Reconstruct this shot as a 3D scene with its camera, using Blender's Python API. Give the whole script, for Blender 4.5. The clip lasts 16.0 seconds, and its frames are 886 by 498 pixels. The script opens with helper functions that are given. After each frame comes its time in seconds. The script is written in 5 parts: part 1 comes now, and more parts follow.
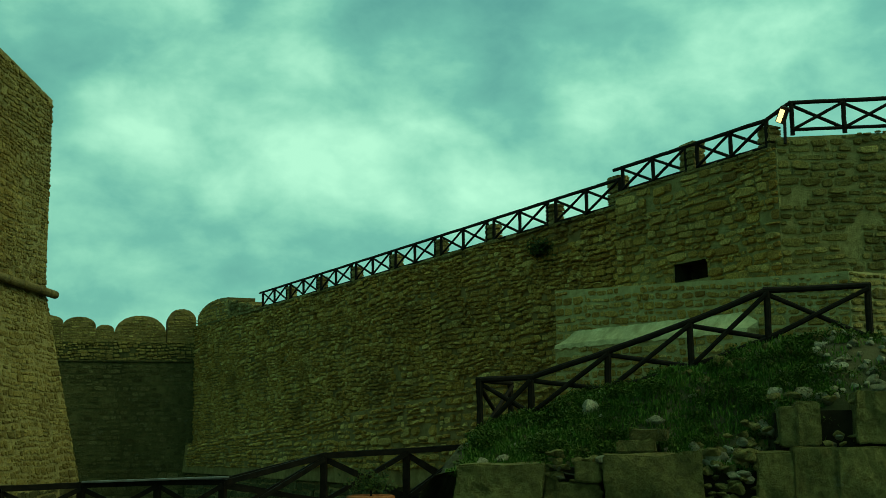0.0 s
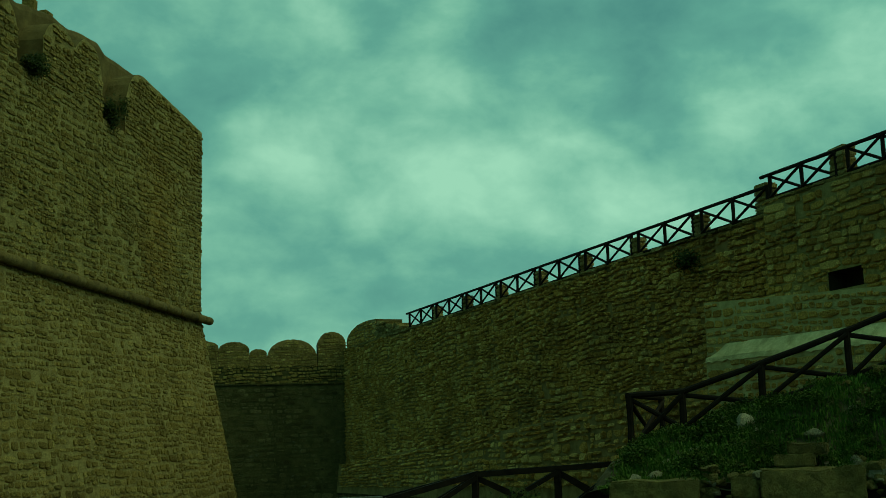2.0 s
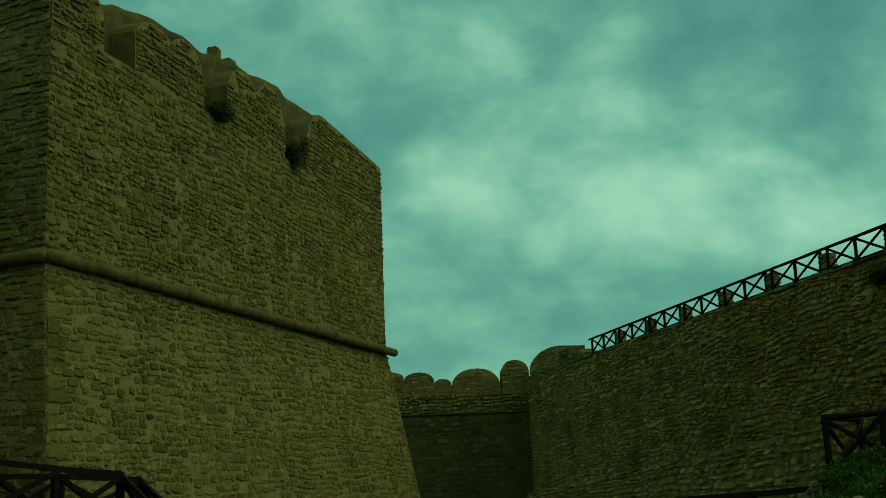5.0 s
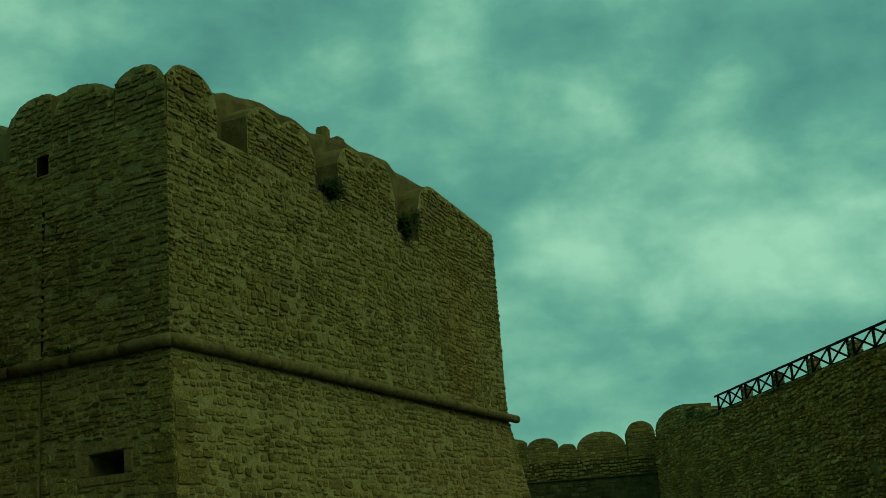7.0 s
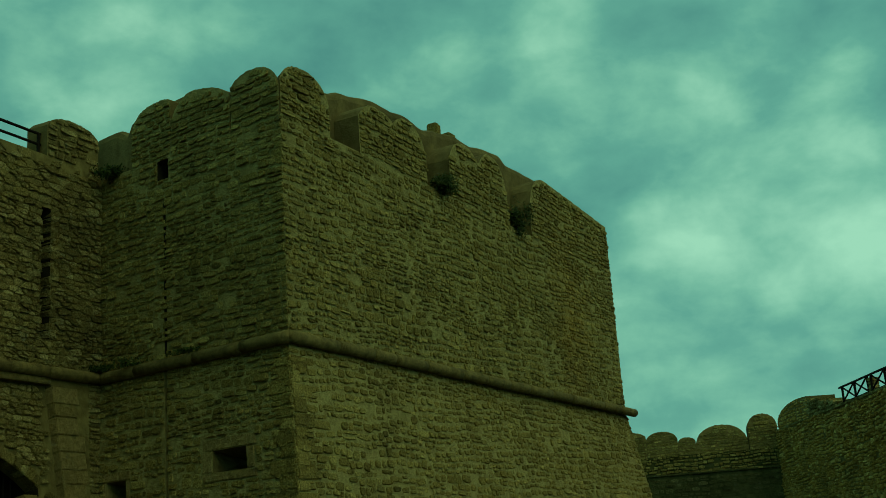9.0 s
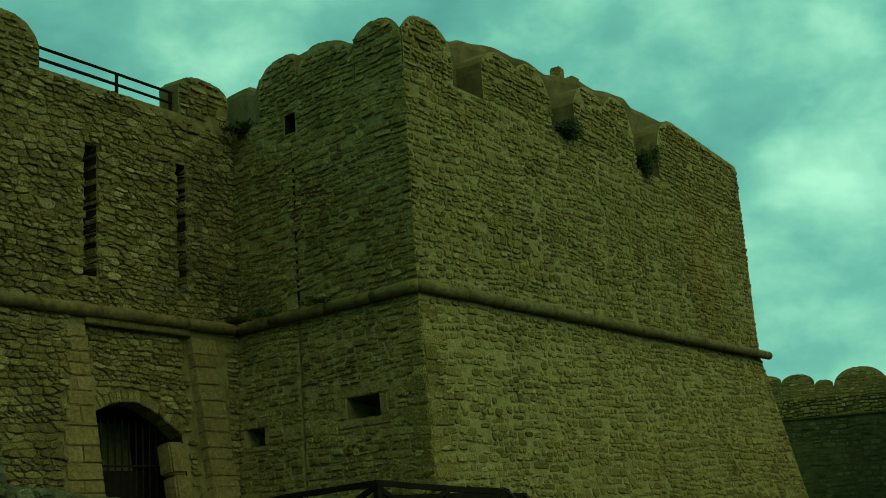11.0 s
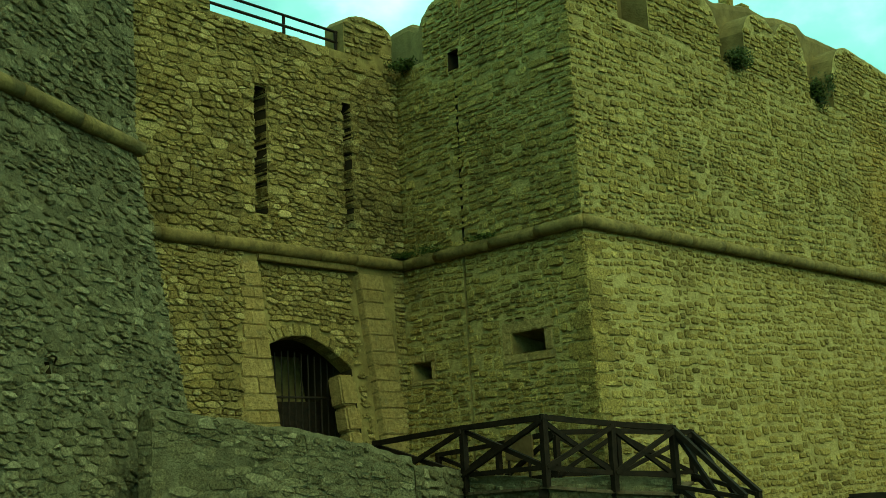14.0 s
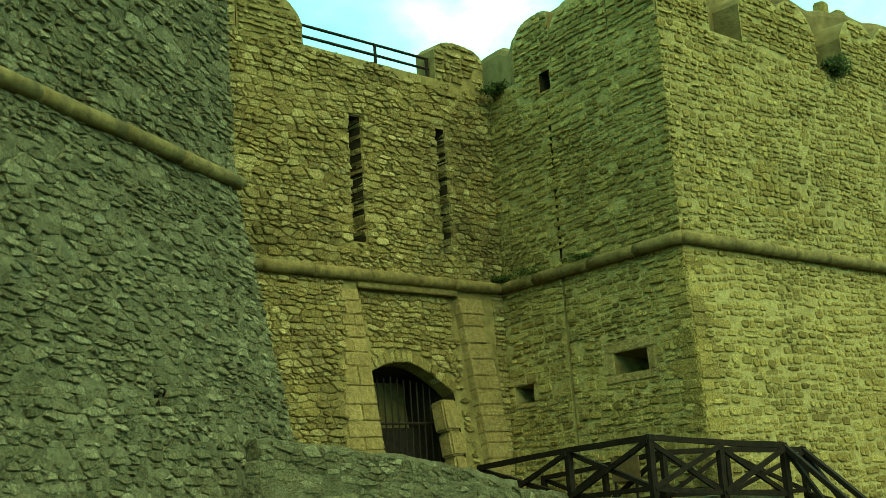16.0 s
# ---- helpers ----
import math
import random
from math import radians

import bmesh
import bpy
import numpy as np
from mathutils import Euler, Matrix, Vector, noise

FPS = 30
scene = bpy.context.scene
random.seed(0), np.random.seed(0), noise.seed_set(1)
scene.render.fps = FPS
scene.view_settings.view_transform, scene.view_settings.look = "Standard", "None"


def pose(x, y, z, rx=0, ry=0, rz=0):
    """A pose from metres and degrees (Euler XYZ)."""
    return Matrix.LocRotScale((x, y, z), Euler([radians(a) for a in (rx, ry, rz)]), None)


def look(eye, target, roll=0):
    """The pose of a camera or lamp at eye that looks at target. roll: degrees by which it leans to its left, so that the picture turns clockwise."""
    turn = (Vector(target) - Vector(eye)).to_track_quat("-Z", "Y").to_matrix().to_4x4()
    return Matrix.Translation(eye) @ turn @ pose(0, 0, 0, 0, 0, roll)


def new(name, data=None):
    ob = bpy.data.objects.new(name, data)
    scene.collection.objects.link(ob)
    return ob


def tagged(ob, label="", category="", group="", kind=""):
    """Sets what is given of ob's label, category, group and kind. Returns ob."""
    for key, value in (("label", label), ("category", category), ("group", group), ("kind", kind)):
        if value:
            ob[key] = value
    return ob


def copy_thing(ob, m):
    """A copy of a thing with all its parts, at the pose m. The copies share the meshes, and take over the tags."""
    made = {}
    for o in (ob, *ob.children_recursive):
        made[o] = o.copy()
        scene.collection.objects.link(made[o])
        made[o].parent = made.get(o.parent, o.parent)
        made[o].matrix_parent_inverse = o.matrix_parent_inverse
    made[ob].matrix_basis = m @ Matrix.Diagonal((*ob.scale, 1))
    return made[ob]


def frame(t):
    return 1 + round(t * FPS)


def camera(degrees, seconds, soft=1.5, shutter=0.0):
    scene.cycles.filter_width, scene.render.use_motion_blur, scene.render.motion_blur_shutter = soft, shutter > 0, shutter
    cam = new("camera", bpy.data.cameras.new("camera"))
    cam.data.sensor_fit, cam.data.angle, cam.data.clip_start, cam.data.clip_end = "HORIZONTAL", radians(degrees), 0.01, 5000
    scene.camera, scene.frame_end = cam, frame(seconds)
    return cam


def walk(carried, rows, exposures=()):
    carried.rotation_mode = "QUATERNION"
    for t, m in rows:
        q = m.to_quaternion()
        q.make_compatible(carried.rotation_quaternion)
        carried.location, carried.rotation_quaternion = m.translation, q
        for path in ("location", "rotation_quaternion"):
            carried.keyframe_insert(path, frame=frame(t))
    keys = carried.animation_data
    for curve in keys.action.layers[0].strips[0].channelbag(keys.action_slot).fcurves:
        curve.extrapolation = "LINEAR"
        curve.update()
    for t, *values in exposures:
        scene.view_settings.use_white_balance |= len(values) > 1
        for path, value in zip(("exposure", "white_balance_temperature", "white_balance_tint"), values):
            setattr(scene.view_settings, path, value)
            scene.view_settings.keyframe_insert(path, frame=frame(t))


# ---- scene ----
from collections import defaultdict

# ---------------------------------------------------------------- camera: it turns where it stands
cam = camera(40.06, 16.0, soft=0.8)
EYE = (0.0, 0.0, 1.6)
ROWS = [
    (0.0, 98.797, 0.728, -33.728), (0.5, 99.164, 0.799, -32.359), (1.0, 99.375, 0.713, -30.946),
    (1.5, 99.466, 1.147, -29.117), (2.0, 99.769, 1.581, -26.733), (2.5, 100.149, 1.797, -25.258),
    (3.0, 100.454, 1.968, -23.896), (3.5, 100.525, 2.347, -22.298), (4.0, 100.548, 2.541, -20.452),
    (4.2, 100.669, 2.376, -20.181), (6.3, 103.386, 3.556, -13.513), (6.5, 103.836, 3.815, -13.119),
    (7.0, 104.812, 4.217, -12.049), (7.5, 105.292, 4.359, -10.853), (8.0, 105.359, 4.541, -9.292),
    (8.5, 105.568, 4.571, -8.08), (9.0, 104.952, 3.98, -6.589), (11.3, 102.689, 3.814, 0.319),
    (11.5, 102.545, 3.649, 0.795), (12.0, 101.94, 3.409, 2.036), (12.5, 101.403, 3.207, 3.273),
    (13.0, 101.041, 3.075, 4.344), (13.5, 100.688, 2.944, 5.707), (14.0, 100.296, 2.806, 7.217),
    (14.5, 100.337, 3.146, 8.719), (15.0, 100.638, 3.536, 10.001), (15.5, 100.913, 3.648, 11.197),
    (16.0, 101.684, 3.923, 12.131),
]
EXPOSURES = [(0.0, 0.25, 6400, 0), (0.7, 0.12, 6400, -1), (1.5, -0.13, 6400, -3), (3.5, -0.31, 6400, -4), (9.0, -0.19, 6350, -5), (11.5, 0.42, 6250, -6), (12.5, 0.88, 6250, -6), (13.5, 1.25, 6350, -4),
             (14.0, 1.45, 6450, -1), (15.0, 1.87, 6500, 2), (16.0, 2.14, 6450, 2)]
walk(cam, [(t, pose(*EYE, rx, ry, rz)) for t, rx, ry, rz in ROWS], EXPOSURES)

# ---------------------------------------------------------------- world and sun
SUN_AZ, SUN_EL = 134.0, 52.0          # degrees from +y towards +x, and above the horizon
world = bpy.data.worlds.new("overcast_sky")
scene.world = world
world.use_nodes = True


def ramp(tree, fac, stops):
    n = tree.nodes.new("ShaderNodeValToRGB")
    while len(n.color_ramp.elements) < len(stops):
        n.color_ramp.elements.new(0.5)
    for e, (p, c) in zip(n.color_ramp.elements, stops):
        e.position = p
        e.color = (*c, 1) if len(c) == 3 else c
    tree.links.new(fac, n.inputs[0])
    return n.outputs[0]


def noise_tex(tree, vec, scale, detail=4.0, rough=0.55, distort=0.0):
    n = tree.nodes.new("ShaderNodeTexNoise")
    n.inputs["Scale"].default_value = scale
    n.inputs["Detail"].default_value = detail
    n.inputs["Roughness"].default_value = rough
    n.inputs["Distortion"].default_value = distort
    tree.links.new(vec, n.inputs["Vector"])
    return n.outputs[0]


def mix(tree, a, b, fac, mode="MIX"):
    n = tree.nodes.new("ShaderNodeMix")
    n.data_type, n.blend_type = "RGBA", mode
    for sock, val in ((n.inputs[0], fac), (n.inputs[6], a), (n.inputs[7], b)):
        if isinstance(val, (int, float)):
            sock.default_value = val
        elif isinstance(val, tuple):
            sock.default_value = (*val, 1) if len(val) == 3 else val
        else:
            tree.links.new(val, sock)
    return n.outputs[2]


def maths(tree, op, a, b=0.0):
    n = tree.nodes.new("ShaderNodeMath")
    n.operation = op
    for sock, val in zip(n.inputs, (a, b)):
        if isinstance(val, (int, float)):
            sock.default_value = val
        else:
            tree.links.new(val, sock)
    return n.outputs[0]


SKY_STRENGTH = 1.04
wt = world.node_tree
wt.nodes.clear()
sky = wt.nodes.new("ShaderNodeTexSky")
sky.sky_type, sky.sun_disc = "NISHITA", False
sky.sun_elevation, sky.sun_rotation = radians(SUN_EL), radians(SUN_AZ)
coord = wt.nodes.new("ShaderNodeTexCoord")
stretch = wt.nodes.new("ShaderNodeMapping")
stretch.inputs["Scale"].default_value = (1.0, 1.0, 1.6)
stretch.inputs["Location"].default_value = (0.3, 1.7, 0.2)
wt.links.new(coord.outputs["Generated"], stretch.inputs[0])
big = noise_tex(wt, stretch.outputs[0], 4.2, 5, 0.5, 0.25)
fine = noise_tex(wt, stretch.outputs[0], 13.0, 6, 0.55, 0.15)
both = maths(wt, "ADD", maths(wt, "MULTIPLY", big, 0.56), maths(wt, "MULTIPLY", fine, 0.40))
# pale wisps in the cloud layer: bearing, height and reach in degrees, and strength
WISPS = ((27.8, 19.2, 2.6, 0.22), (21.2, 20.6, 2.6, 0.22), (33.5, 18.3, 2.4, 0.14), (28.8, 13.8, 4.2, 0.24), (34.5, 12.2, 3.6, 0.18), (39.9, 14.3, 3.2, 0.20),
         (43.0, 15.4, 2.8, 0.24), (48.9, 17.6, 3.6, 0.22), (19.4, 14.7, 3.0, 0.20), (17.0, 6.8, 4.0, 0.16), (16.4, 10.1, 2.6, 0.12), (5.7, 24.3, 2.8, 0.16),
         (-1.2, 24.7, 2.2, 0.14), (-8.5, 22.8, 4.0, 0.26), (14.4, 25.0, 2.2, 0.12), (21.0, 16.0, 10.0, 0.12), (34.0, 22.0, 4.0, -0.08), (22.5, 8.0, 6.0, 0.09), (7.0, 27.5, 4.0, -0.10), (46.0, 21.0, 3.5, -0.05))
ripple = wt.nodes.new("ShaderNodeTexNoise")
ripple.inputs["Scale"].default_value, ripple.inputs["Detail"].default_value = 11.0, 5.0
wt.links.new(coord.outputs["Generated"], ripple.inputs["Vector"])
bent = wt.nodes.new("ShaderNodeVectorMath")
bent.operation = "MULTIPLY_ADD"
wt.links.new(ripple.outputs["Color"], bent.inputs[0])
bent.inputs[1].default_value = (0.10, 0.10, 0.10)
wt.links.new(coord.outputs["Generated"], bent.inputs[2])
for az_, el_, reach, power in WISPS:
    d_ = wt.nodes.new("ShaderNodeVectorMath")
    d_.operation = "DISTANCE"
    wt.links.new(bent.outputs[0], d_.inputs[0])
    d_.inputs[1].default_value = (math.sin(radians(az_)) * math.cos(radians(el_)) + 0.05, math.cos(radians(az_)) * math.cos(radians(el_)) + 0.05, math.sin(radians(el_)) + 0.05)
    near_ = wt.nodes.new("ShaderNodeMapRange")
    near_.interpolation_type = "SMOOTHERSTEP"
    wt.links.new(d_.outputs["Value"], near_.inputs["Value"])
    for key, val in (("From Min", 0.0), ("From Max", radians(reach) * 1.6), ("To Min", power * 0.5), ("To Max", 0.0)):
        near_.inputs[key].default_value = val
    both = maths(wt, "ADD", both, near_.outputs["Result"])
cloud = ramp(wt, both, [(0.34, (0.079, 0.245, 0.216)), (0.5, (0.129, 0.355, 0.279)), (0.58, (0.197, 0.46, 0.336)), (0.72, (0.36, 0.66, 0.475))])
toward = wt.nodes.new("ShaderNodeVectorMath")          # the cloud is brighter on the sun's side
toward.operation = "DOT_PRODUCT"
wt.links.new(coord.outputs["Generated"], toward.inputs[0])
toward.inputs[1].default_value = (math.sin(radians(SUN_AZ)), math.cos(radians(SUN_AZ)), 0.0)
glow = maths(wt, "ADD", maths(wt, "MULTIPLY", toward.outputs["Value"], 0.12), 1.16)
lit = wt.nodes.new("ShaderNodeVectorMath")
lit.operation = "SCALE"
wt.links.new(cloud, lit.inputs[0])
wt.links.new(glow, lit.inputs["Scale"])
veil = mix(wt, lit.outputs[0], sky.outputs[0], 0.004, "ADD")
bg = wt.nodes.new("ShaderNodeBackground")
bg.inputs[1].default_value = SKY_STRENGTH
wt.links.new(veil, bg.inputs[0])
wout = wt.nodes.new("ShaderNodeOutputWorld")
wt.links.new(bg.outputs[0], wout.inputs[0])

sun = new("sun", bpy.data.lights.new("sun", "SUN"))
sun.data.energy, sun.data.angle, sun.data.color = 1.12, radians(75), (0.86, 0.79, 0.34)
sd = Vector((math.sin(radians(SUN_AZ)) * math.cos(radians(SUN_EL)), math.cos(radians(SUN_AZ)) * math.cos(radians(SUN_EL)), math.sin(radians(SUN_EL))))
sun.matrix_world = look(sd * 100, (0, 0, 0))


# ---------------------------------------------------------------- materials
def material(name, rough=0.9):
    m = bpy.data.materials.new(name)
    m.use_nodes = True
    t = m.node_tree
    b = t.nodes["Principled BSDF"]
    b.inputs["Roughness"].default_value = rough
    b.inputs["Specular IOR Level"].default_value = 0.08
    g = t.nodes.new("ShaderNodeNewGeometry")
    return m, t, b, g


def relief(t, b, height, strength, dist):
    n = t.nodes.new("ShaderNodeBump")
    n.inputs["Strength"].default_value, n.inputs["Distance"].default_value = strength, dist
    t.links.new(height, n.inputs["Height"])
    t.links.new(n.outputs[0], b.inputs["Normal"])


def rust(t, col, pos):
    """The rusty brown run-off below the far end of the tower's parapet."""
    off = t.nodes.new("ShaderNodeVectorMath")
    off.operation = "MULTIPLY_ADD"
    off.inputs[1].default_value = (1.0, 0.7, 0.55)
    off.inputs[2].default_value = (-10.0, -41.5 * 0.7, -9.8 * 0.55)
    t.links.new(pos, off.inputs[0])
    ln_ = t.nodes.new("ShaderNodeVectorMath")
    ln_.operation = "LENGTH"
    t.links.new(off.outputs[0], ln_.inputs[0])
    wander = maths(t, "ADD", ln_.outputs["Value"], maths(t, "MULTIPLY", noise_tex(t, pos, 0.9, 5, 0.65), 2.4))
    return mix(t, col, mix(t, col, (0.98, 0.85, 0.68), 1.0, "MULTIPLY"), ramp(t, maths(t, "MULTIPLY", wander, 0.25), [(0.42, (0.85, 0.85, 0.85)), (0.78, (0, 0, 0))]))


def stone_material(name, tones, single, dark=(0.035, 0.028, 0.012), stain=0.55, grain_scale=22, grain_mix=0.9):
    """Weathered sandstone; single: one object a stone, otherwise one island a stone."""
    m, t, b, g = material(name)
    pos = g.outputs["Position"]
    if single:
        rnd = t.nodes.new("ShaderNodeObjectInfo").outputs["Random"]
    else:
        rnd = g.outputs["Random Per Island"]
    n = len(tones)
    col = ramp(t, rnd, [(i / (n - 1), c) for i, c in enumerate(tones)])
    grain = noise_tex(t, pos, grain_scale, 5, 0.65)
    col = mix(t, col, ramp(t, grain, [(0.3, (0.35, 0.33, 0.30)), (0.7, (1.45, 1.42, 1.35))]), grain_mix, "MULTIPLY")
    patch = noise_tex(t, pos, 0.42, 6, 0.6, 0.4)
    col = mix(t, col, dark, maths(t, "MULTIPLY", ramp(t, patch, [(0.50, (0, 0, 0)), (0.72, (1, 1, 1))]), stain))
    lichen = noise_tex(t, pos, 1.7, 6, 0.7)
    col = mix(t, col, (0.20, 0.21, 0.15), maths(t, "MULTIPLY", ramp(t, lichen, [(0.60, (0, 0, 0)), (0.75, (1, 1, 1))]), 0.5))
    if name.startswith("tower"):
        col = rust(t, col, pos)
    t.links.new(col, b.inputs["Base Color"])
    relief(t, b, noise_tex(t, pos, 9, 9, 0.75), 1.0, 0.11)
    return m


TONES = [(0.169, 0.123, 0.035), (0.318, 0.241, 0.072), (0.231, 0.169, 0.048), (0.4, 0.313, 0.103), (0.2, 0.149, 0.043), (0.282, 0.21, 0.06)]
GREY = [(0.163, 0.123, 0.042), (0.316, 0.249, 0.091), (0.219, 0.166, 0.054), (0.409, 0.335, 0.14), (0.186, 0.14, 0.048), (0.279, 0.214, 0.073)]
RUBBLE = [(0.31, 0.17, 0.04), (0.57, 0.355, 0.086), (0.42, 0.245, 0.056), (0.66, 0.46, 0.15), (0.36, 0.20, 0.046), (0.49, 0.29, 0.068)]
M = {}
SMEARED = [(0.098, 0.09, 0.044), (0.18, 0.165, 0.088), (0.125, 0.113, 0.056), (0.26, 0.24, 0.135), (0.11, 0.10, 0.048)]
for key, tones in (("tower", TONES), ("gate", GREY), ("long", RUBBLE), ("bastion", SMEARED)):
    M[key] = stone_material(key + "_stone", tones, False)
    M[key + "_single"] = stone_material(key + "_stone_single", tones, True)
# darker olive tones for the lower far wall and the wall feet
DARK_OLIVE = [(0.058, 0.052, 0.019), (0.11, 0.098, 0.038), (0.078, 0.071, 0.027), (0.15, 0.135, 0.058)]
M["dark_olive"] = stone_material("dark_olive_stone", DARK_OLIVE, False)
M["ashlar"] = stone_material("ashlar", [(0.24, 0.175, 0.062), (0.33, 0.245, 0.095), (0.28, 0.205, 0.075)], True, stain=0.4, grain_scale=9, grain_mix=0.6)
M["rock"] = stone_material("rock", [(0.10, 0.09, 0.05), (0.22, 0.20, 0.13), (0.15, 0.13, 0.08), (0.34, 0.32, 0.24)], False, stain=0.3)
M["block"] = stone_material("rough_block", [(0.125, 0.105, 0.033), (0.205, 0.175, 0.058), (0.165, 0.138, 0.045)], True, stain=0.5, grain_scale=7, grain_mix=0.7)


def plain_material(name, a, b_, scale, rough=0.9, bump=0.4, dist=0.02, stain=None, detail=6.0):
    m, t, b, g = material(name, rough)
    pos = g.outputs["Position"]
    col = ramp(t, noise_tex(t, pos, scale, detail, 0.65, 0.2), [(0.32, a), (0.68, b_)])
    if stain:
        col = mix(t, col, stain, maths(t, "MULTIPLY", ramp(t, noise_tex(t, pos, scale * 0.22, 5, 0.6), [(0.48, (0, 0, 0)), (0.7, (1, 1, 1))]), 0.7))
    if name == "mortar":
        col = rust(t, col, pos)
    t.links.new(col, b.inputs["Base Color"])
    relief(t, b, noise_tex(t, pos, scale * 4, 7, 0.7), bump, dist)
    return m


M["mortar"] = plain_material("mortar", (0.215, 0.17, 0.06), (0.40, 0.325, 0.124), 6.5, stain=(0.175, 0.132, 0.045), bump=1.0, dist=0.06, detail=9.0)
M["mortar_bastion"] = plain_material("smeared_mortar", (0.09, 0.082, 0.039), (0.20, 0.182, 0.098), 6.0, stain=(0.065, 0.06, 0.029), bump=1.0, dist=0.09, detail=9.0)
M["mortar_gate"] = plain_material("grey_mortar", (0.13, 0.098, 0.034), (0.25, 0.195, 0.07), 3.5, stain=(0.085, 0.062, 0.021), bump=1.0, dist=0.04)
M["mortar_long"] = plain_material("dark_mortar", (0.16, 0.11, 0.037), (0.29, 0.205, 0.075), 3.0, stain=(0.08, 0.054, 0.019), bump=0.8)
M["mortar_olive"] = plain_material("dark_olive_mortar", (0.045, 0.043, 0.015), (0.115, 0.102, 0.038), 1.6, stain=(0.026, 0.027, 0.010), bump=1.0, dist=0.05)
M["plaster"] = plain_material("lime_plaster", (0.16, 0.12, 0.045), (0.26, 0.20, 0.085), 2.2, stain=(0.10, 0.075, 0.026), bump=0.6)
M["weathered_plaster"] = plain_material("weathered_plaster", (0.095, 0.07, 0.024), (0.18, 0.135, 0.05), 2.4, stain=(0.06, 0.044, 0.015), bump=0.8, dist=0.04)
M["platform_mortar"] = plain_material("platform_mortar", (0.34, 0.275, 0.11), (0.55, 0.46, 0.20), 2.6, stain=(0.25, 0.19, 0.072), bump=1.0, dist=0.05, detail=8.0)
M["pale_plaster"] = plain_material("pale_plaster", (0.46, 0.385, 0.17), (0.76, 0.66, 0.34), 3.6, stain=(0.32, 0.25, 0.11), bump=1.0, dist=0.06, detail=9.0)
M["cordon"] = plain_material("cordon_stone", (0.095, 0.072, 0.026), (0.235, 0.172, 0.06), 5.0, stain=(0.065, 0.048, 0.018), bump=1.0, dist=0.04, detail=9.0)
M["wood"] = plain_material("dark_stained_wood", (0.006, 0.0045, 0.003), (0.018, 0.012, 0.007), 6.0, rough=0.75, bump=0.4)
M["iron"] = plain_material("rusty_iron", (0.012, 0.010, 0.008), (0.03, 0.02, 0.013), 9.0, rough=0.6)
M["earth"] = plain_material("dry_earth", (0.045, 0.04, 0.018), (0.10, 0.085, 0.04), 1.6, bump=1.0, dist=0.05, stain=(0.035, 0.045, 0.015))
# near-black tone that paints the shade inside openings and gaps
M["dark"] = plain_material("shaded_interior_stone", (0.018, 0.014, 0.007), (0.04, 0.03, 0.014), 2.0)
M["planks"] = plain_material("worn_planks", (0.05, 0.036, 0.02), (0.10, 0.075, 0.045), 4.0)
M["board"] = plain_material("brown_board", (0.07, 0.045, 0.018), (0.12, 0.078, 0.032), 4.0)
M["pale_block"] = stone_material("pale_block", [(0.20, 0.18, 0.10), (0.38, 0.355, 0.23), (0.27, 0.245, 0.15)], True, stain=0.3, grain_scale=9, grain_mix=0.6)
M["terracotta"] = plain_material("terracotta", (0.30, 0.09, 0.035), (0.38, 0.13, 0.05), 6.0)
M["pale_rail"] = plain_material("pale_rail_strip", (0.10, 0.095, 0.08), (0.18, 0.17, 0.15), 5.0, rough=0.5)


def leaf_material(name, tones):
    m, t, b, g = material(name, 0.7)
    col = ramp(t, g.outputs["Random Per Island"], [(i / (len(tones) - 1), c) for i, c in enumerate(tones)])
    t.links.new(col, b.inputs["Base Color"])
    return m


M["grass"] = leaf_material("grass", [(0.040, 0.075, 0.010), (0.080, 0.14, 0.018), (0.055, 0.10, 0.013), (0.12, 0.17, 0.03)])
M["leaf"] = leaf_material("leaf", [(0.012, 0.020, 0.003), (0.026, 0.038, 0.006), (0.046, 0.060, 0.010)])
M["weed_leaf"] = leaf_material("weed_leaf", [(0.038, 0.060, 0.008), (0.062, 0.094, 0.012), (0.048, 0.074, 0.010), (0.080, 0.115, 0.016)])
m, t, b, g = material("lamp_glass", 0.3)
b.inputs["Base Color"].default_value = (0.9, 0.8, 0.5, 1)
b.inputs["Emission Color"].default_value = (1.0, 0.72, 0.25, 1)
b.inputs["Emission Strength"].default_value = 1.6
M["lamp_glass"] = m


# ---------------------------------------------------------------- building helpers
def part(name, bm, mat, parent=None, label="", smooth=False):
    me = bpy.data.meshes.new(name)
    bm.to_mesh(me)
    bm.free()
    me.materials.append(M[mat])
    if smooth:
        for p in me.polygons:
            p.use_smooth = True
    ob = new(name, me)
    ob.parent = parent
    return tagged(ob, label)


def mesh_part(name, verts, faces, mat, parent=None, label="", smooth=False):
    me = bpy.data.meshes.new(name)
    me.from_pydata([tuple(v) for v in verts], [], faces)
    me.materials.append(M[mat])
    if smooth:
        me.shade_smooth()
    me.update()
    ob = new(name, me)
    ob.parent = parent
    return tagged(ob, label)


def thing(name, label, category, group="", kind="", at=(0, 0, 0)):
    ob = new(name)
    ob.empty_display_size = 0.2
    ob.location = at
    return tagged(ob, label, category, group, kind)


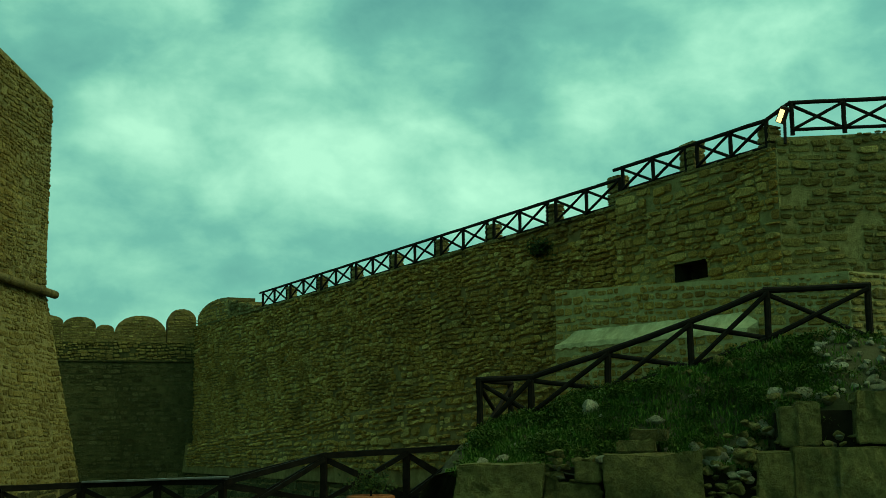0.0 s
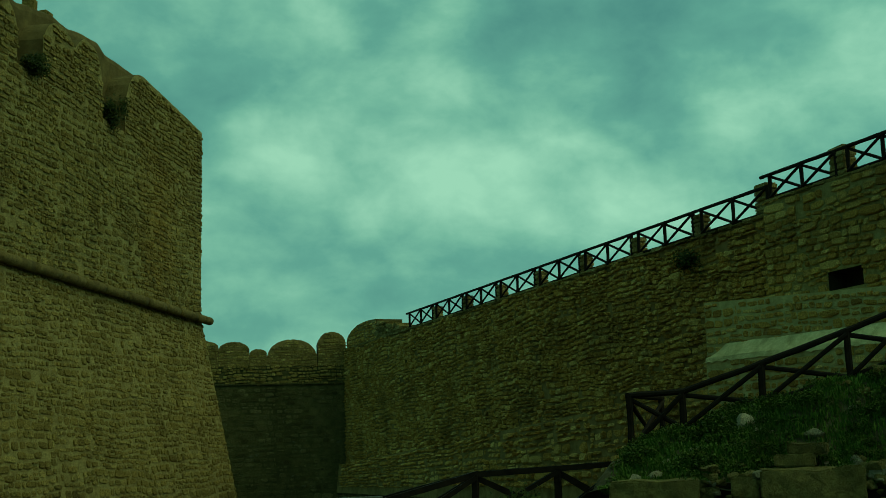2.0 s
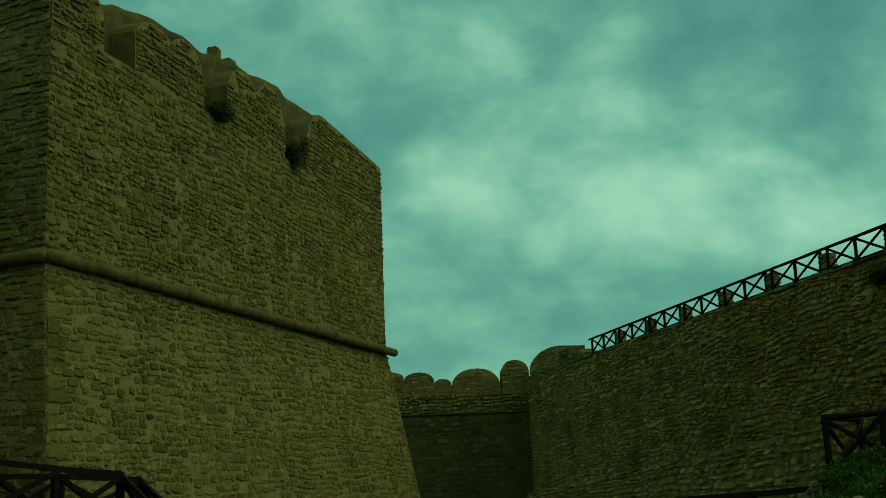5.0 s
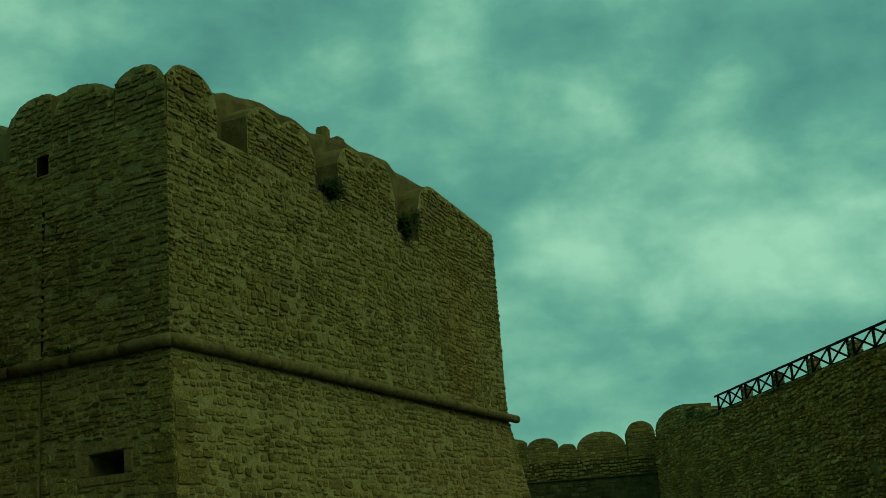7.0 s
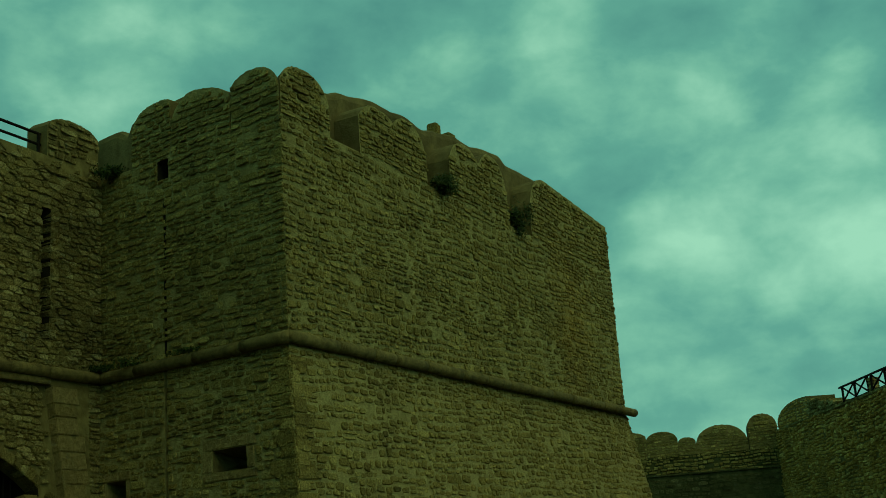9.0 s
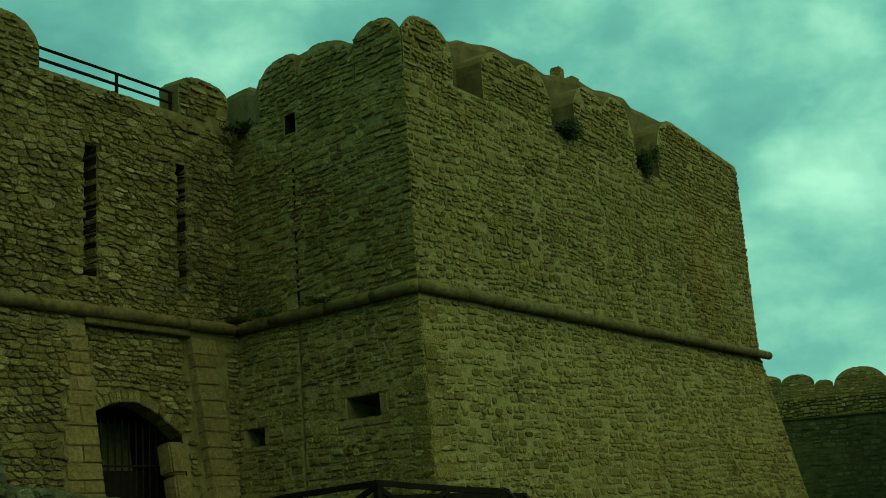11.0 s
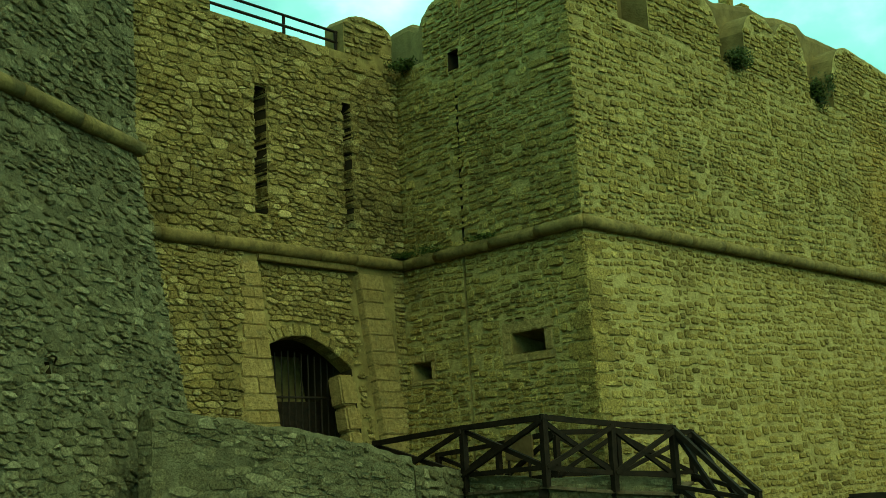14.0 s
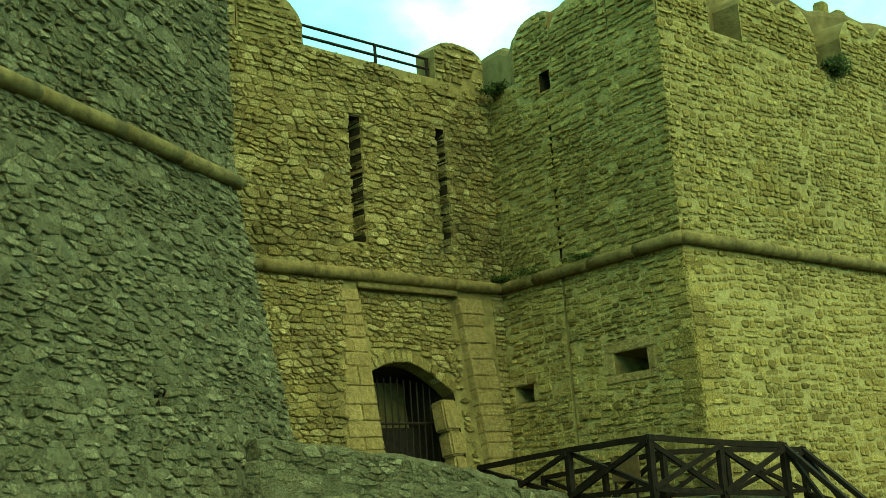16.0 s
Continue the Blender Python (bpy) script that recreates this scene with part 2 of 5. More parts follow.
class Face:
    """A wall face: four corners seen from outside, bottom left, bottom right, top right, top left; u metres to the right, v metres up."""

    def __init__(self, bl, br, tr, tl):
        self.c = [Vector(p) for p in (bl, br, tr, tl)]
        self.L = (self.c[1] - self.c[0]).length * 0.5 + (self.c[2] - self.c[3]).length * 0.5
        self.H = ((self.c[3] - self.c[0]).length + (self.c[2] - self.c[1]).length) / 2
        self.n = (self.c[1] - self.c[0]).cross(self.c[3] - self.c[0]).normalized()

    def at(self, u, v, d=0.0):
        s, r = u / self.L, v / self.H
        a = self.c[0].lerp(self.c[1], s)
        b = self.c[3].lerp(self.c[2], s)
        return a.lerp(b, r) + self.n * d


def wall_core(name, face, thick, holes, mat, label, parent=None, hole_mat=None, kind="structure", mitre=(0.0, 0.0)):
    """The mortar body of a wall; holes: (u0, u1, v0, v1, depth)."""
    us = sorted({0.0, face.L, *[h[0] for h in holes], *[h[1] for h in holes]})
    vs = sorted({0.0, face.H, *[h[2] for h in holes], *[h[3] for h in holes]})
    verts, faces, slots = [], [], []

    def quad(a, b, c, d, slot=0):
        k = len(verts)
        verts.extend((a, b, c, d))
        faces.append((k, k + 1, k + 2, k + 3))
        slots.append(slot)

    for u0, u1 in zip(us, us[1:]):
        for v0, v1 in zip(vs, vs[1:]):
            mu, mv = (u0 + u1) / 2, (v0 + v1) / 2
            if not any(h[0] < mu < h[1] and h[2] < mv < h[3] for h in holes):
                quad(face.at(u0, v0), face.at(u1, v0), face.at(u1, v1), face.at(u0, v1))
    for u0, u1, v0, v1, dep in holes:
        f = [face.at(u0, v0), face.at(u1, v0), face.at(u1, v1), face.at(u0, v1)]
        k = [face.at(u0, v0, -dep), face.at(u1, v0, -dep), face.at(u1, v1, -dep), face.at(u0, v1, -dep)]
        for i in range(4):
            j = (i + 1) % 4
            quad(f[i], f[j], k[j], k[i], 1)
        quad(k[0], k[1], k[2], k[3], 1)
    f = [face.at(0, 0), face.at(face.L, 0), face.at(face.L, face.H), face.at(0, face.H)]
    along = (f[1] - f[0]).normalized() * thick
    k = [p - face.n * thick + along * m for p, m in zip(f, (mitre[0], -mitre[1], -mitre[1], mitre[0]))]
    for i in range(4):
        j = (i + 1) % 4
        quad(f[j], f[i], k[i], k[j])
    quad(k[3], k[2], k[1], k[0])
    ob = mesh_part(name, verts, faces, mat, parent, label)
    ob.data.materials.append(M[hole_mat or mat])
    ob.data.polygons.foreach_set("material_index", slots)
    if kind and parent is None:
        tagged(ob, kind=kind)
    return ob


def outline(rng):
    """An uneven, corner-worn outline within one metre square."""
    c = [rng.uniform(0.07, 0.30) for _ in range(4)]
    j = [rng.uniform(-0.07, 0.05) for _ in range(8)]
    pts = [(-0.5 + c[0], -0.5 + j[0]), (0.5 - c[1], -0.5 + j[1]), (0.5 + j[2], -0.5 + c[1]), (0.5 + j[3], 0.5 - c[2]),
           (0.5 - c[2], 0.5 + j[4]), (-0.5 + c[3], 0.5 + j[5]), (-0.5 - j[6], 0.5 - c[3]), (-0.5 - j[7], -0.5 + c[0])]
    return pts


RINGS = ((1.0, -0.3), (0.985, 0.72), (0.88, 1.0))          # squared stones
ROUNDED = ((1.0, -0.3), (0.965, 0.58), (0.80, 1.0))         # worn rubble


def clip(poly, nx, ny, c):
    """The part of a polygon with nx*x + ny*y <= c."""
    out = []
    for i in range(len(poly)):
        (ax, ay), (bx, by) = poly[i - 1], poly[i]
        da, db = nx * ax + ny * ay - c, nx * bx + ny * by - c
        if da <= 0:
            if db > 0:
                k = da / (da - db)
                out.append((ax + k * (bx - ax), ay + k * (by - ay)))
        elif db <= 0:
            k = da / (da - db)
            out.append((ax + k * (bx - ax), ay + k * (by - ay)))
        if db <= 0:
            out.append((bx, by))
    return out


def fitted(stones, gap, rng, squash, jitter=0.18, chips=0.3):
    """Random rubble: each stone takes the room that its neighbours leave it; centre, size and outline."""
    lo_u, hi_u = min(q[0] - q[2] / 2 for q in stones) / squash, max(q[0] + q[2] / 2 for q in stones) / squash
    lo_v, hi_v = min(q[1] - q[3] / 2 for q in stones) + 0.01, max(q[1] + q[3] / 2 for q in stones) - 0.01
    pts = []
    for u, v, w, h in stones:
        big_ = rng.choice((0.55, 0.8, 1.0, 1.0, 1.2, 1.35))
        pts.append(((u + rng.uniform(-jitter, jitter) * w) / squash, v + rng.uniform(-jitter, jitter) * h * 1.1, w * 1.2, h * 1.2, 0.42 * h * big_))
        if rng.random() < chips:
            pts.append(((u + w * rng.uniform(0.4, 0.55)) / squash, v + h * rng.uniform(-0.55, 0.55), w * 0.7, h * 0.6, 0.14 * h))
    cell = 0.4
    grid_ = defaultdict(list)
    for i, p in enumerate(pts):
        grid_[(int(p[0] // cell), int(p[1] // cell))].append(i)
    out = []
    for i, (x, y, w, h, own_r) in enumerate(pts):
        r = 0.9 * max(w / squash, h)
        xa, xb, ya_, yb_ = max(x - r, lo_u), min(x + r, hi_u), max(y - r, lo_v), min(y + r, hi_v)
        if xb - xa < 0.03 or yb_ - ya_ < 0.03:
            continue
        poly = [(xa, ya_), (xb, ya_), (xb, yb_), (xa, yb_)]
        near = []
        cx, cy = int(x // cell), int(y // cell)
        for a in (-2, -1, 0, 1, 2):
            for b in (-2, -1, 0, 1, 2):
                near += grid_[(cx + a, cy + b)] if (cx + a, cy + b) in grid_ else []
        near = sorted((j for j in near if j != i), key=lambda j: (pts[j][0] - x) ** 2 + (pts[j][1] - y) ** 2)[:16]
        for j in near:
            dx, dy = pts[j][0] - x, pts[j][1] - y
            d = math.hypot(dx, dy)
            if d < 1e-4:
                continue
            nx, ny = dx / d, dy / d
            poly = clip(poly, nx, ny, nx * x + ny * y + d / 2 + (own_r ** 2 - pts[j][4] ** 2) / (2 * d) - gap * rng.uniform(0.2, 0.8))
            if len(poly) < 3:
                break
        if len(poly) < 3:
            continue
        soft = []
        for k in range(len(poly)):
            (ax, ay), (bx, by) = poly[k - 1], poly[k]
            q, q2 = rng.uniform(0.06, 0.22), rng.uniform(0.06, 0.22)
            soft.append((ax + (bx - ax) * q, ay + (by - ay) * q))
            far = math.hypot((bx - ax) * squash, by - ay)
            if far > 0.11:
                k_ = rng.uniform(-0.13, 0.07)
                soft.append(((ax + bx) / 2 + (by - ay) * -k_, (ay + by) / 2 + (bx - ax) * k_))
            soft.append((bx - (bx - ax) * q2, by - (by - ay) * q2))
        mx, my = sum(p[0] for p in soft) / len(soft), sum(p[1] for p in soft) / len(soft)
        o = [((px_ - mx) * squash, py_ - my) for px_, py_ in soft]
        ww, hh = max(p[0] for p in o) - min(p[0] for p in o), max(p[1] for p in o) - min(p[1] for p in o)
        if ww < 0.045 or hh < 0.03:
            continue
        out.append((mx * squash, my, ww, hh, o))
    return out


pending = []          # single stones, made last


def courses(face, seed, row=(0.17, 0.27), ratio=(0.9, 2.0), gap=0.035, wave=0.03, v0=0.0, v1=None, u0=0.0, u1=None, loose=0.0):
    """Uneven courses of stones: centre, width and height of each."""
    rng = random.Random(seed)
    v1 = face.H if v1 is None else v1
    u1 = face.L if u1 is None else u1
    out = []
    cuts = [u0]
    while cuts[-1] < u1:
        cuts.append(cuts[-1] + rng.uniform(1.6, 4.2))
    if len(cuts) > 2 and u1 - cuts[-2] < 1.2:
        cuts.pop(-2)
    cuts[-1] = u1
    for b0, b1 in zip(cuts, cuts[1:]):
        v = v0
        ph = rng.uniform(0, 9)
        slope = rng.uniform(-0.02, 0.02)
        while v < v1 - 0.06:
            h = min(rng.uniform(*row) * rng.choice((0.75, 0.9, 1.0, 1.0, 1.2)), v1 - v)
            u = b0 if b0 == u0 else b0 + rng.uniform(-0.22, 0.22)
            end = b1 if b1 == u1 else b1 + rng.uniform(-0.22, 0.22)
            while u < end - 0.05:
                w = h * rng.uniform(*ratio)
                if rng.random() < 0.10:
                    w *= 1.6
                if u + w > end - 0.10:
                    w = end - u
                dv = wave * (math.sin(u * 0.9 + v * 1.7 + ph) + math.sin(u * 2.3 - v + ph * 2) * 0.5) + slope * (u - b0) + rng.uniform(-0.02, 0.02)
                if rng.random() < 0.08 and h > 0.2:
                    k = rng.uniform(0.35, 0.65)
                    out.append((u + w / 2, v + h * k / 2 + dv, w - gap, h * k - gap * 0.8))
                    out.append((u + w / 2, v + h * (1 + k) / 2 + dv, w - gap, h * (1 - k) - gap * 0.8))
                else:
                    out.append((u + w / 2, v + h / 2 + dv, w - gap, h * rng.uniform(0.78, 1.06) - gap))
                u += w
            v += h
    if loose:          # smaller, shifted stones and bare patches of mortar
        kept = []
        for u, v, w, h in out:
            q = noise.noise(Vector((u * 0.8 + seed, v * 1.1, 3.0))) + 0.5 * noise.noise(Vector((u * 2.6, v * 2.6, seed)))
            if rng.random() < loose * (0.04 + 0.8 * max(0.0, q - 0.12)):
                continue
            k = rng.uniform(1 - 0.36 * loose, 1.06)
            kept.append((u + rng.uniform(-0.03, 0.03) * loose, v + rng.uniform(-0.035, 0.035) * loose, w * rng.uniform(1 - 0.26 * loose, 1.04), h * k))
        return kept
    return out


def swell(face, amp, u, v):
    """The slow unevenness of a hand-built face."""
    if not amp:
        return 0.0
    q = Vector((u, v, face.c[0].x + face.c[0].y))
    return max(0.0, amp * (noise.noise(q * 1.1) + 0.6 * noise.noise(q * 3.1) + 0.3))


def lay(name, face, stones, mat, parent, seed, keep=None, holes=(), proud=(0.025, 0.06), single=None, label="", gap=0.022, fit=False, squash=1.75, rings=RINGS, amp=0.0, lean=0.08, chips=0.3):
    """Stones on a face: those within the stretch single are objects, the rest one mesh."""
    rng = random.Random(seed)
    verts, faces = [], []
    n_single = 0
    cells = fitted(stones, gap, rng, squash, chips=chips) if fit else [(u, v, w, h, None) for u, v, w, h in stones]
    for u, v, w, h, own in cells:
        if w < 0.04 or h < 0.028:
            continue
        if keep and not (keep(u, v) and keep(u - w * 0.4, v + h * 0.4) and keep(u + w * 0.4, v + h * 0.4)):
            continue
        tilt = 0.0 if own else rng.uniform(-0.06, 0.06)
        ct, st = math.cos(tilt), math.sin(tilt)
        o = own or [(x * w, y * h) for x, y in outline(rng)]
        o = [(x * ct - y * st, x * st + y * ct) for x, y in o]
        for a, b, c, d, *_ in holes:          # stones are cut off at an opening
            if a - w / 2 < u < b + w / 2 and c - h / 2 < v < d + h / 2:
                gaps = [(a - u, -1), (u - b, 1), (c - v, -2), (v - d, 2)]
                _, side = max(gaps)
                cut = rng.uniform(0.0, 0.03)
                if abs(side) == 1:
                    o = clip(o, -side, 0, -((b + cut - u) if side > 0 else -(a - cut - u)))
                else:
                    o = clip(o, 0, -side / 2, -((d + cut - v) if side > 0 else -(c - cut - v)))
        if len(o) < 3:
            continue
        mx, my = sum(q[0] for q in o) / len(o), sum(q[1] for q in o) / len(o)
        o = [(x - mx, y - my) for x, y in o]
        u, v = u + mx, v + my
        w, h = max(q[0] for q in o) - min(q[0] for q in o), max(q[1] for q in o) - min(q[1] for q in o)
        if w < 0.04 or h < 0.028:
            continue
        p = rng.uniform(*proud)
        off = swell(face, amp, u, v)
        k, base = len(o), len(verts)
        lx, ly = rng.uniform(-0.7, 0.7) / max(w, 0.05), (rng.uniform(-0.8, 0.8) - lean) / max(h, 0.05)
        own_v = []
        for s, z in rings:
            for x, y in o:
                a, b = x * s, y * s
                zz = p * (z + ((rng.uniform(-0.2, 0.2) + lx * a + ly * b) if z > 0 else 0))
                own_v.append(face.at(u + a, v + b, max(zz, -0.02) + off))
        own_f = [(r * k + i, r * k + (i + 1) % k, (r + 1) * k + (i + 1) % k, (r + 1) * k + i) for r in range(2) for i in range(k)]
        own_f.append(tuple(2 * k + i for i in range(k)))
        if single and n_single < 300 and single[0] < u < single[1] and single[2] < v < single[3]:
            n_single += 1
            pending.append((face.at(u, v), own_v, own_f, mat + "_single", parent))
            continue
        verts += own_v
        faces += [tuple(base + i for i in f) for f in own_f]
    ob = mesh_part(name, verts, faces, mat, parent, label)
    return tagged(ob, kind="stuff")


def lay_pending():
    """The single stones, each an object of its own."""
    for o, vs, fs, mat, parent in pending:
        me = bpy.data.meshes.new("stone")
        me.from_pydata([q - o for q in vs], [], fs)
        me.materials.append(M[mat])
        ob = new("stone", me)
        ob.parent = parent
        ob.matrix_basis = Matrix.Translation(o)


def skin(name, face, amp, mat, parent, lift=0.0, step=0.08, rough=0.03, holes=()):
    """An uneven coat of mortar over a face."""
    nu_, nv_ = max(2, int(face.L / step)), max(2, int(face.H / step))
    verts, faces = [], []
    for i in range(nu_ + 1):
        for k in range(nv_ + 1):
            u, v = face.L * i / nu_, face.H * k / nv_
            q = Vector((u, v, face.c[0].y))
            edge = min(1.0, min(u, face.L - u, v, face.H - v) / 0.15)
            verts.append(face.at(u, v, 0.004 + edge * (lift + swell(face, amp, u, v) + rough * (noise.noise(q * 5.3) + 0.7 * noise.noise(q * 12.0)))))
    for i in range(nu_):
        for k in range(nv_):
            u, v = face.L * (i + 0.5) / nu_, face.H * (k + 0.5) / nv_
            if any(a - step < u < b + step and c - step < v < d + step for a, b, c, d, *_ in holes):
                continue
            a = i * (nv_ + 1) + k
            faces.append((a, a + nv_ + 1, a + nv_ + 2, a + 1))
    return mesh_part(name, verts, faces, mat, parent, smooth=True)


def jambs(face, hole, parent, mat, seed, out=0.06, depth=0.5):
    """Rough stones that form the sides of a narrow opening."""
    rng = random.Random(seed)
    x = (face.at(1, 0) - face.at(0, 0)).normalized()
    y = (face.at(0, 1) - face.at(0, 0)).normalized()
    for side in (0, 1):
        v = hole[2] - 0.05
        while v < hole[3]:
            h = rng.uniform(0.10, 0.24)
            inn, w = rng.uniform(-0.02, 0.055), rng.uniform(0.12, 0.30)
            u = hole[0] + inn - w if side == 0 else hole[1] - inn
            dep = depth + rng.uniform(-0.1, 0.4)
            part("jamb_stone", oriented_box(face.at(u, v, out * rng.uniform(0.2, 1.2) - dep), x, y, face.n, (w, h - rng.uniform(0.004, 0.018), dep), 0.025, 0.03, rng.randrange(9999)), mat, parent)
            v += h


def beam(p, q, r, sides=8, seed=0, square=False, wobble=1.0):
    """A slightly uneven round pole, or a squared one, from p to q."""
    rng = random.Random(seed)
    p, q = Vector(p), Vector(q)
    z = (q - p).normalized()
    x = z.orthogonal().normalized() if abs(z.z) > 0.9 else z.cross(Vector((0, 0, 1))).normalized()
    y = z.cross(x)
    bm = bmesh.new()
    rings = []
    k = 4 if square else sides
    steps = 4
    for i in range(steps + 1):
        c = p.lerp(q, i / steps)
        rr = r * (1 + wobble * rng.uniform(-0.07, 0.07)) * (1.3 if square else 1)
        off = (x * rng.uniform(-1, 1) + y * rng.uniform(-1, 1)) * r * 0.08 * wobble
        rings.append([bm.verts.new(c + off + (x * math.cos(a) + y * math.sin(a)) * rr) for a in [2 * math.pi * (j + 0.5) / k for j in range(k)]])
    for a, b in zip(rings, rings[1:]):
        for j in range(k):
            bm.faces.new((a[j], a[(j + 1) % k], b[(j + 1) % k], b[j]))
    bm.faces.new(rings[0][::-1])
    bm.faces.new(rings[-1])
    return bm


def box(lo, hi, bevel=0.0, jitter=0.0, seed=0):
    bm = bmesh.new()
    bmesh.ops.create_cube(bm, size=1)
    lo, hi = Vector(lo), Vector(hi)
    for v in bm.verts:
        v.co = Vector([lo[i] + (v.co[i] + 0.5) * (hi[i] - lo[i]) for i in range(3)])
    if bevel:
        bmesh.ops.bevel(bm, geom=bm.edges[:], offset=bevel, segments=2, affect="EDGES")
    if jitter:
        rng = random.Random(seed)
        for v in bm.verts:
            v.co += Vector([rng.uniform(-jitter, jitter) for _ in range(3)])
    return bm


def oriented_box(o, x, y, z, size, bevel=0.02, jitter=0.0, seed=0):
    """A worn block with its bottom front left corner at o and its edges along x, y, z."""
    bm = box((0, 0, 0), size, bevel, jitter, seed)
    m = Matrix(((x.x, y.x, z.x, o.x), (x.y, y.y, z.y, o.y), (x.z, y.z, z.z, o.z), (0, 0, 0, 1)))
    bm.transform(m)
    return bm


def fence(name, bases, tops, label, group="", r=0.055, low=0.10, cross=True, seed=0, square=False):
    """A post and rail fence with crossed braces; bases and tops: each post's foot and head."""
    root = thing(name, label, "fence", group, at=bases[0])
    inv = Vector(bases[0])
    B = [Vector(b) - inv for b in bases]
    T = [Vector(t) - inv for t in tops]
    for i, (b, tp) in enumerate(zip(B, T)):
        part("post", beam(b, tp, r * 1.1, seed=seed + i, square=square), "wood", root)
    for i in range(len(B) - 1):
        up = Vector((0, 0, 1))
        a, c = T[i], T[i + 1]
        d = (c - a).normalized() * r
        part("top_rail", beam(a - d, c + d, r, seed=seed + 20 + i, square=square), "wood", root)
        la, lc = B[i] + up * low, B[i + 1] + up * low
        part("bottom_rail", beam(la, lc, r * 0.85, seed=seed + 40 + i, square=square), "wood", root)
        if cross:
            side = (c - a).cross(up).normalized() * r * 0.7
            part("brace", beam(la + side, c - up * r + side, r * 0.8, seed=seed + 60 + i, square=square), "wood", root)
            part("brace", beam(lc - side, a - up * r - side, r * 0.8, seed=seed + 80 + i, square=square), "wood", root)
    return root


def tuft_mesh(name, spots, mat, blade=(0.10, 0.24), width=0.014, per=10, spread=0.12, seed=0, parent=None, label="", lean=0.7):
    """Grass blades and small leaves round each spot, in one mesh."""
    rng = random.Random(seed)
    verts, faces = [], []
    for s in spots:
        for _ in range(per):
            a = rng.uniform(0, 6.28)
            base = Vector(s) + Vector((rng.uniform(-spread, spread), rng.uniform(-spread, spread), 0))
            ln = rng.uniform(*blade)
            d = Vector((math.cos(a), math.sin(a), 0))
            w = Vector((-d.y, d.x, 0)) * width * rng.uniform(0.7, 1.5)
            bend = rng.uniform(0.1, lean)
            mid = base + d * ln * bend * 0.35 + Vector((0, 0, ln * 0.6))
            tip = base + d * ln * bend + Vector((0, 0, ln * rng.uniform(0.6, 1.0)))
            k = len(verts)
            verts.extend((base - w * 0.5, base + w * 0.5, mid + w, mid - w, tip))
            faces.extend(((k, k + 1, k + 2, k + 3), (k + 3, k + 2, k + 4)))
    return mesh_part(name, verts, faces, mat, parent, label)


def bush(name, centre, size, n, label, seed=0, leaf=0.05):
    """A wall shrub: short stems and many small leaves in an uneven cloud."""
    rng = random.Random(seed)
    c = Vector(centre)
    root = thing(name, label, "plant", "plants growing on the walls", at=c)
    verts, faces = [], []
    lobes = [Vector((rng.gauss(0, 0.4), rng.gauss(0, 0.4), rng.gauss(0, 0.35))) for _ in range(7)]
    for _ in range(n):
        lob = rng.choice(lobes)
        p = Vector([(lob[i] + rng.gauss(0, 0.28)) * size[i] for i in range(3)])
        d = Vector((rng.gauss(0, 1), rng.gauss(0, 1), rng.gauss(0.3, 1))).normalized()
        s = d.orthogonal().normalized() * leaf * rng.uniform(0.3, 0.6)
        e = d * leaf * rng.uniform(0.8, 1.6)
        k = len(verts)
        verts.extend((p, p + e * 0.5 + s, p + e, p + e * 0.5 - s))
        faces.append((k, k + 1, k + 2, k + 3))
    mesh_part("foliage", verts, faces, "leaf", root)
    for i in range(4):
        part("stem", beam((0, 0, -size[2] * 0.5), lobes[i] * 0.8 * min(size), 0.008, 5, i), "wood", root)
    return root


def plan_hit(a, b, az):
    """Where the line of sight at that bearing meets the plan line a-b."""
    s, c = math.sin(radians(az)), math.cos(radians(az))
    dx, dy = b[0] - a[0], b[1] - a[1]
    k = (a[0] * c - a[1] * s) / (dy * s - dx * c)
    return (a[0] + k * dx, a[1] + k * dy), k * math.hypot(dx, dy)


# ---------------------------------------------------------------- ground
def ground():
    """One sheet: level where one stands, falling to a dry ditch before the walls."""
    bm = bmesh.new()
    bmesh.ops.create_grid(bm, x_segments=80, y_segments=80, size=100)
    for v in bm.verts:
        dist = math.hypot(v.co.x, v.co.y)
        k = max(0.0, min(1.0, (dist - 24.5) / 5.0))
        v.co.z = 0.12 * noise.noise(v.co * 0.15) - 0.05 - 2.9 * k * k * (3 - 2 * k)
        far = max(abs(v.co.x), abs(v.co.y))
        if far > 99:
            v.co.x *= 25
            v.co.y *= 25
    ob = part("ground", bm, "earth", label="bare earth and stony ground of the castle yard")
    tagged(ob, kind="structure", category="ground")


ground()

# ---------------------------------------------------------------- the plan (metres, eye over the origin)
CC, CT, CI, GL = Vector((0.0, 27.39)), Vector((12.6, 45.18)), Vector((-4.85, 31.96)), Vector((-9.45, 25.10))
BR, BF = Vector((-7.21, 18.56)), Vector((-8.30, 10.34))
ZC = 7.1                    # height of the cordon
BATTER = 0.17


def offset_corner(p, d_in, d_out, dist):
    """A corner moved outwards by dist from both of its faces; directions along the wall, outside on the right hand."""
    n1, n2 = Vector((d_in.y, -d_in.x)), Vector((d_out.y, -d_out.x))
    m = (n1 + n2).normalized()
    return p + m * dist / max(0.3, m.dot(n1))


def v3(p, z):
    return Vector((p.x, p.y, z))


# directions with the outside on the right hand when walking them
d_third = Vector((-0.82, 0.57))              # tower's far end, hidden
d_right = (CT - CC).normalized()             # outside lies to the right
d_left = (CC - CI).normalized()
d_gate = (CI - GL).normalized()
d_back = Vector((-0.7, 0.714))
d_bast = (BR - BF).normalized()

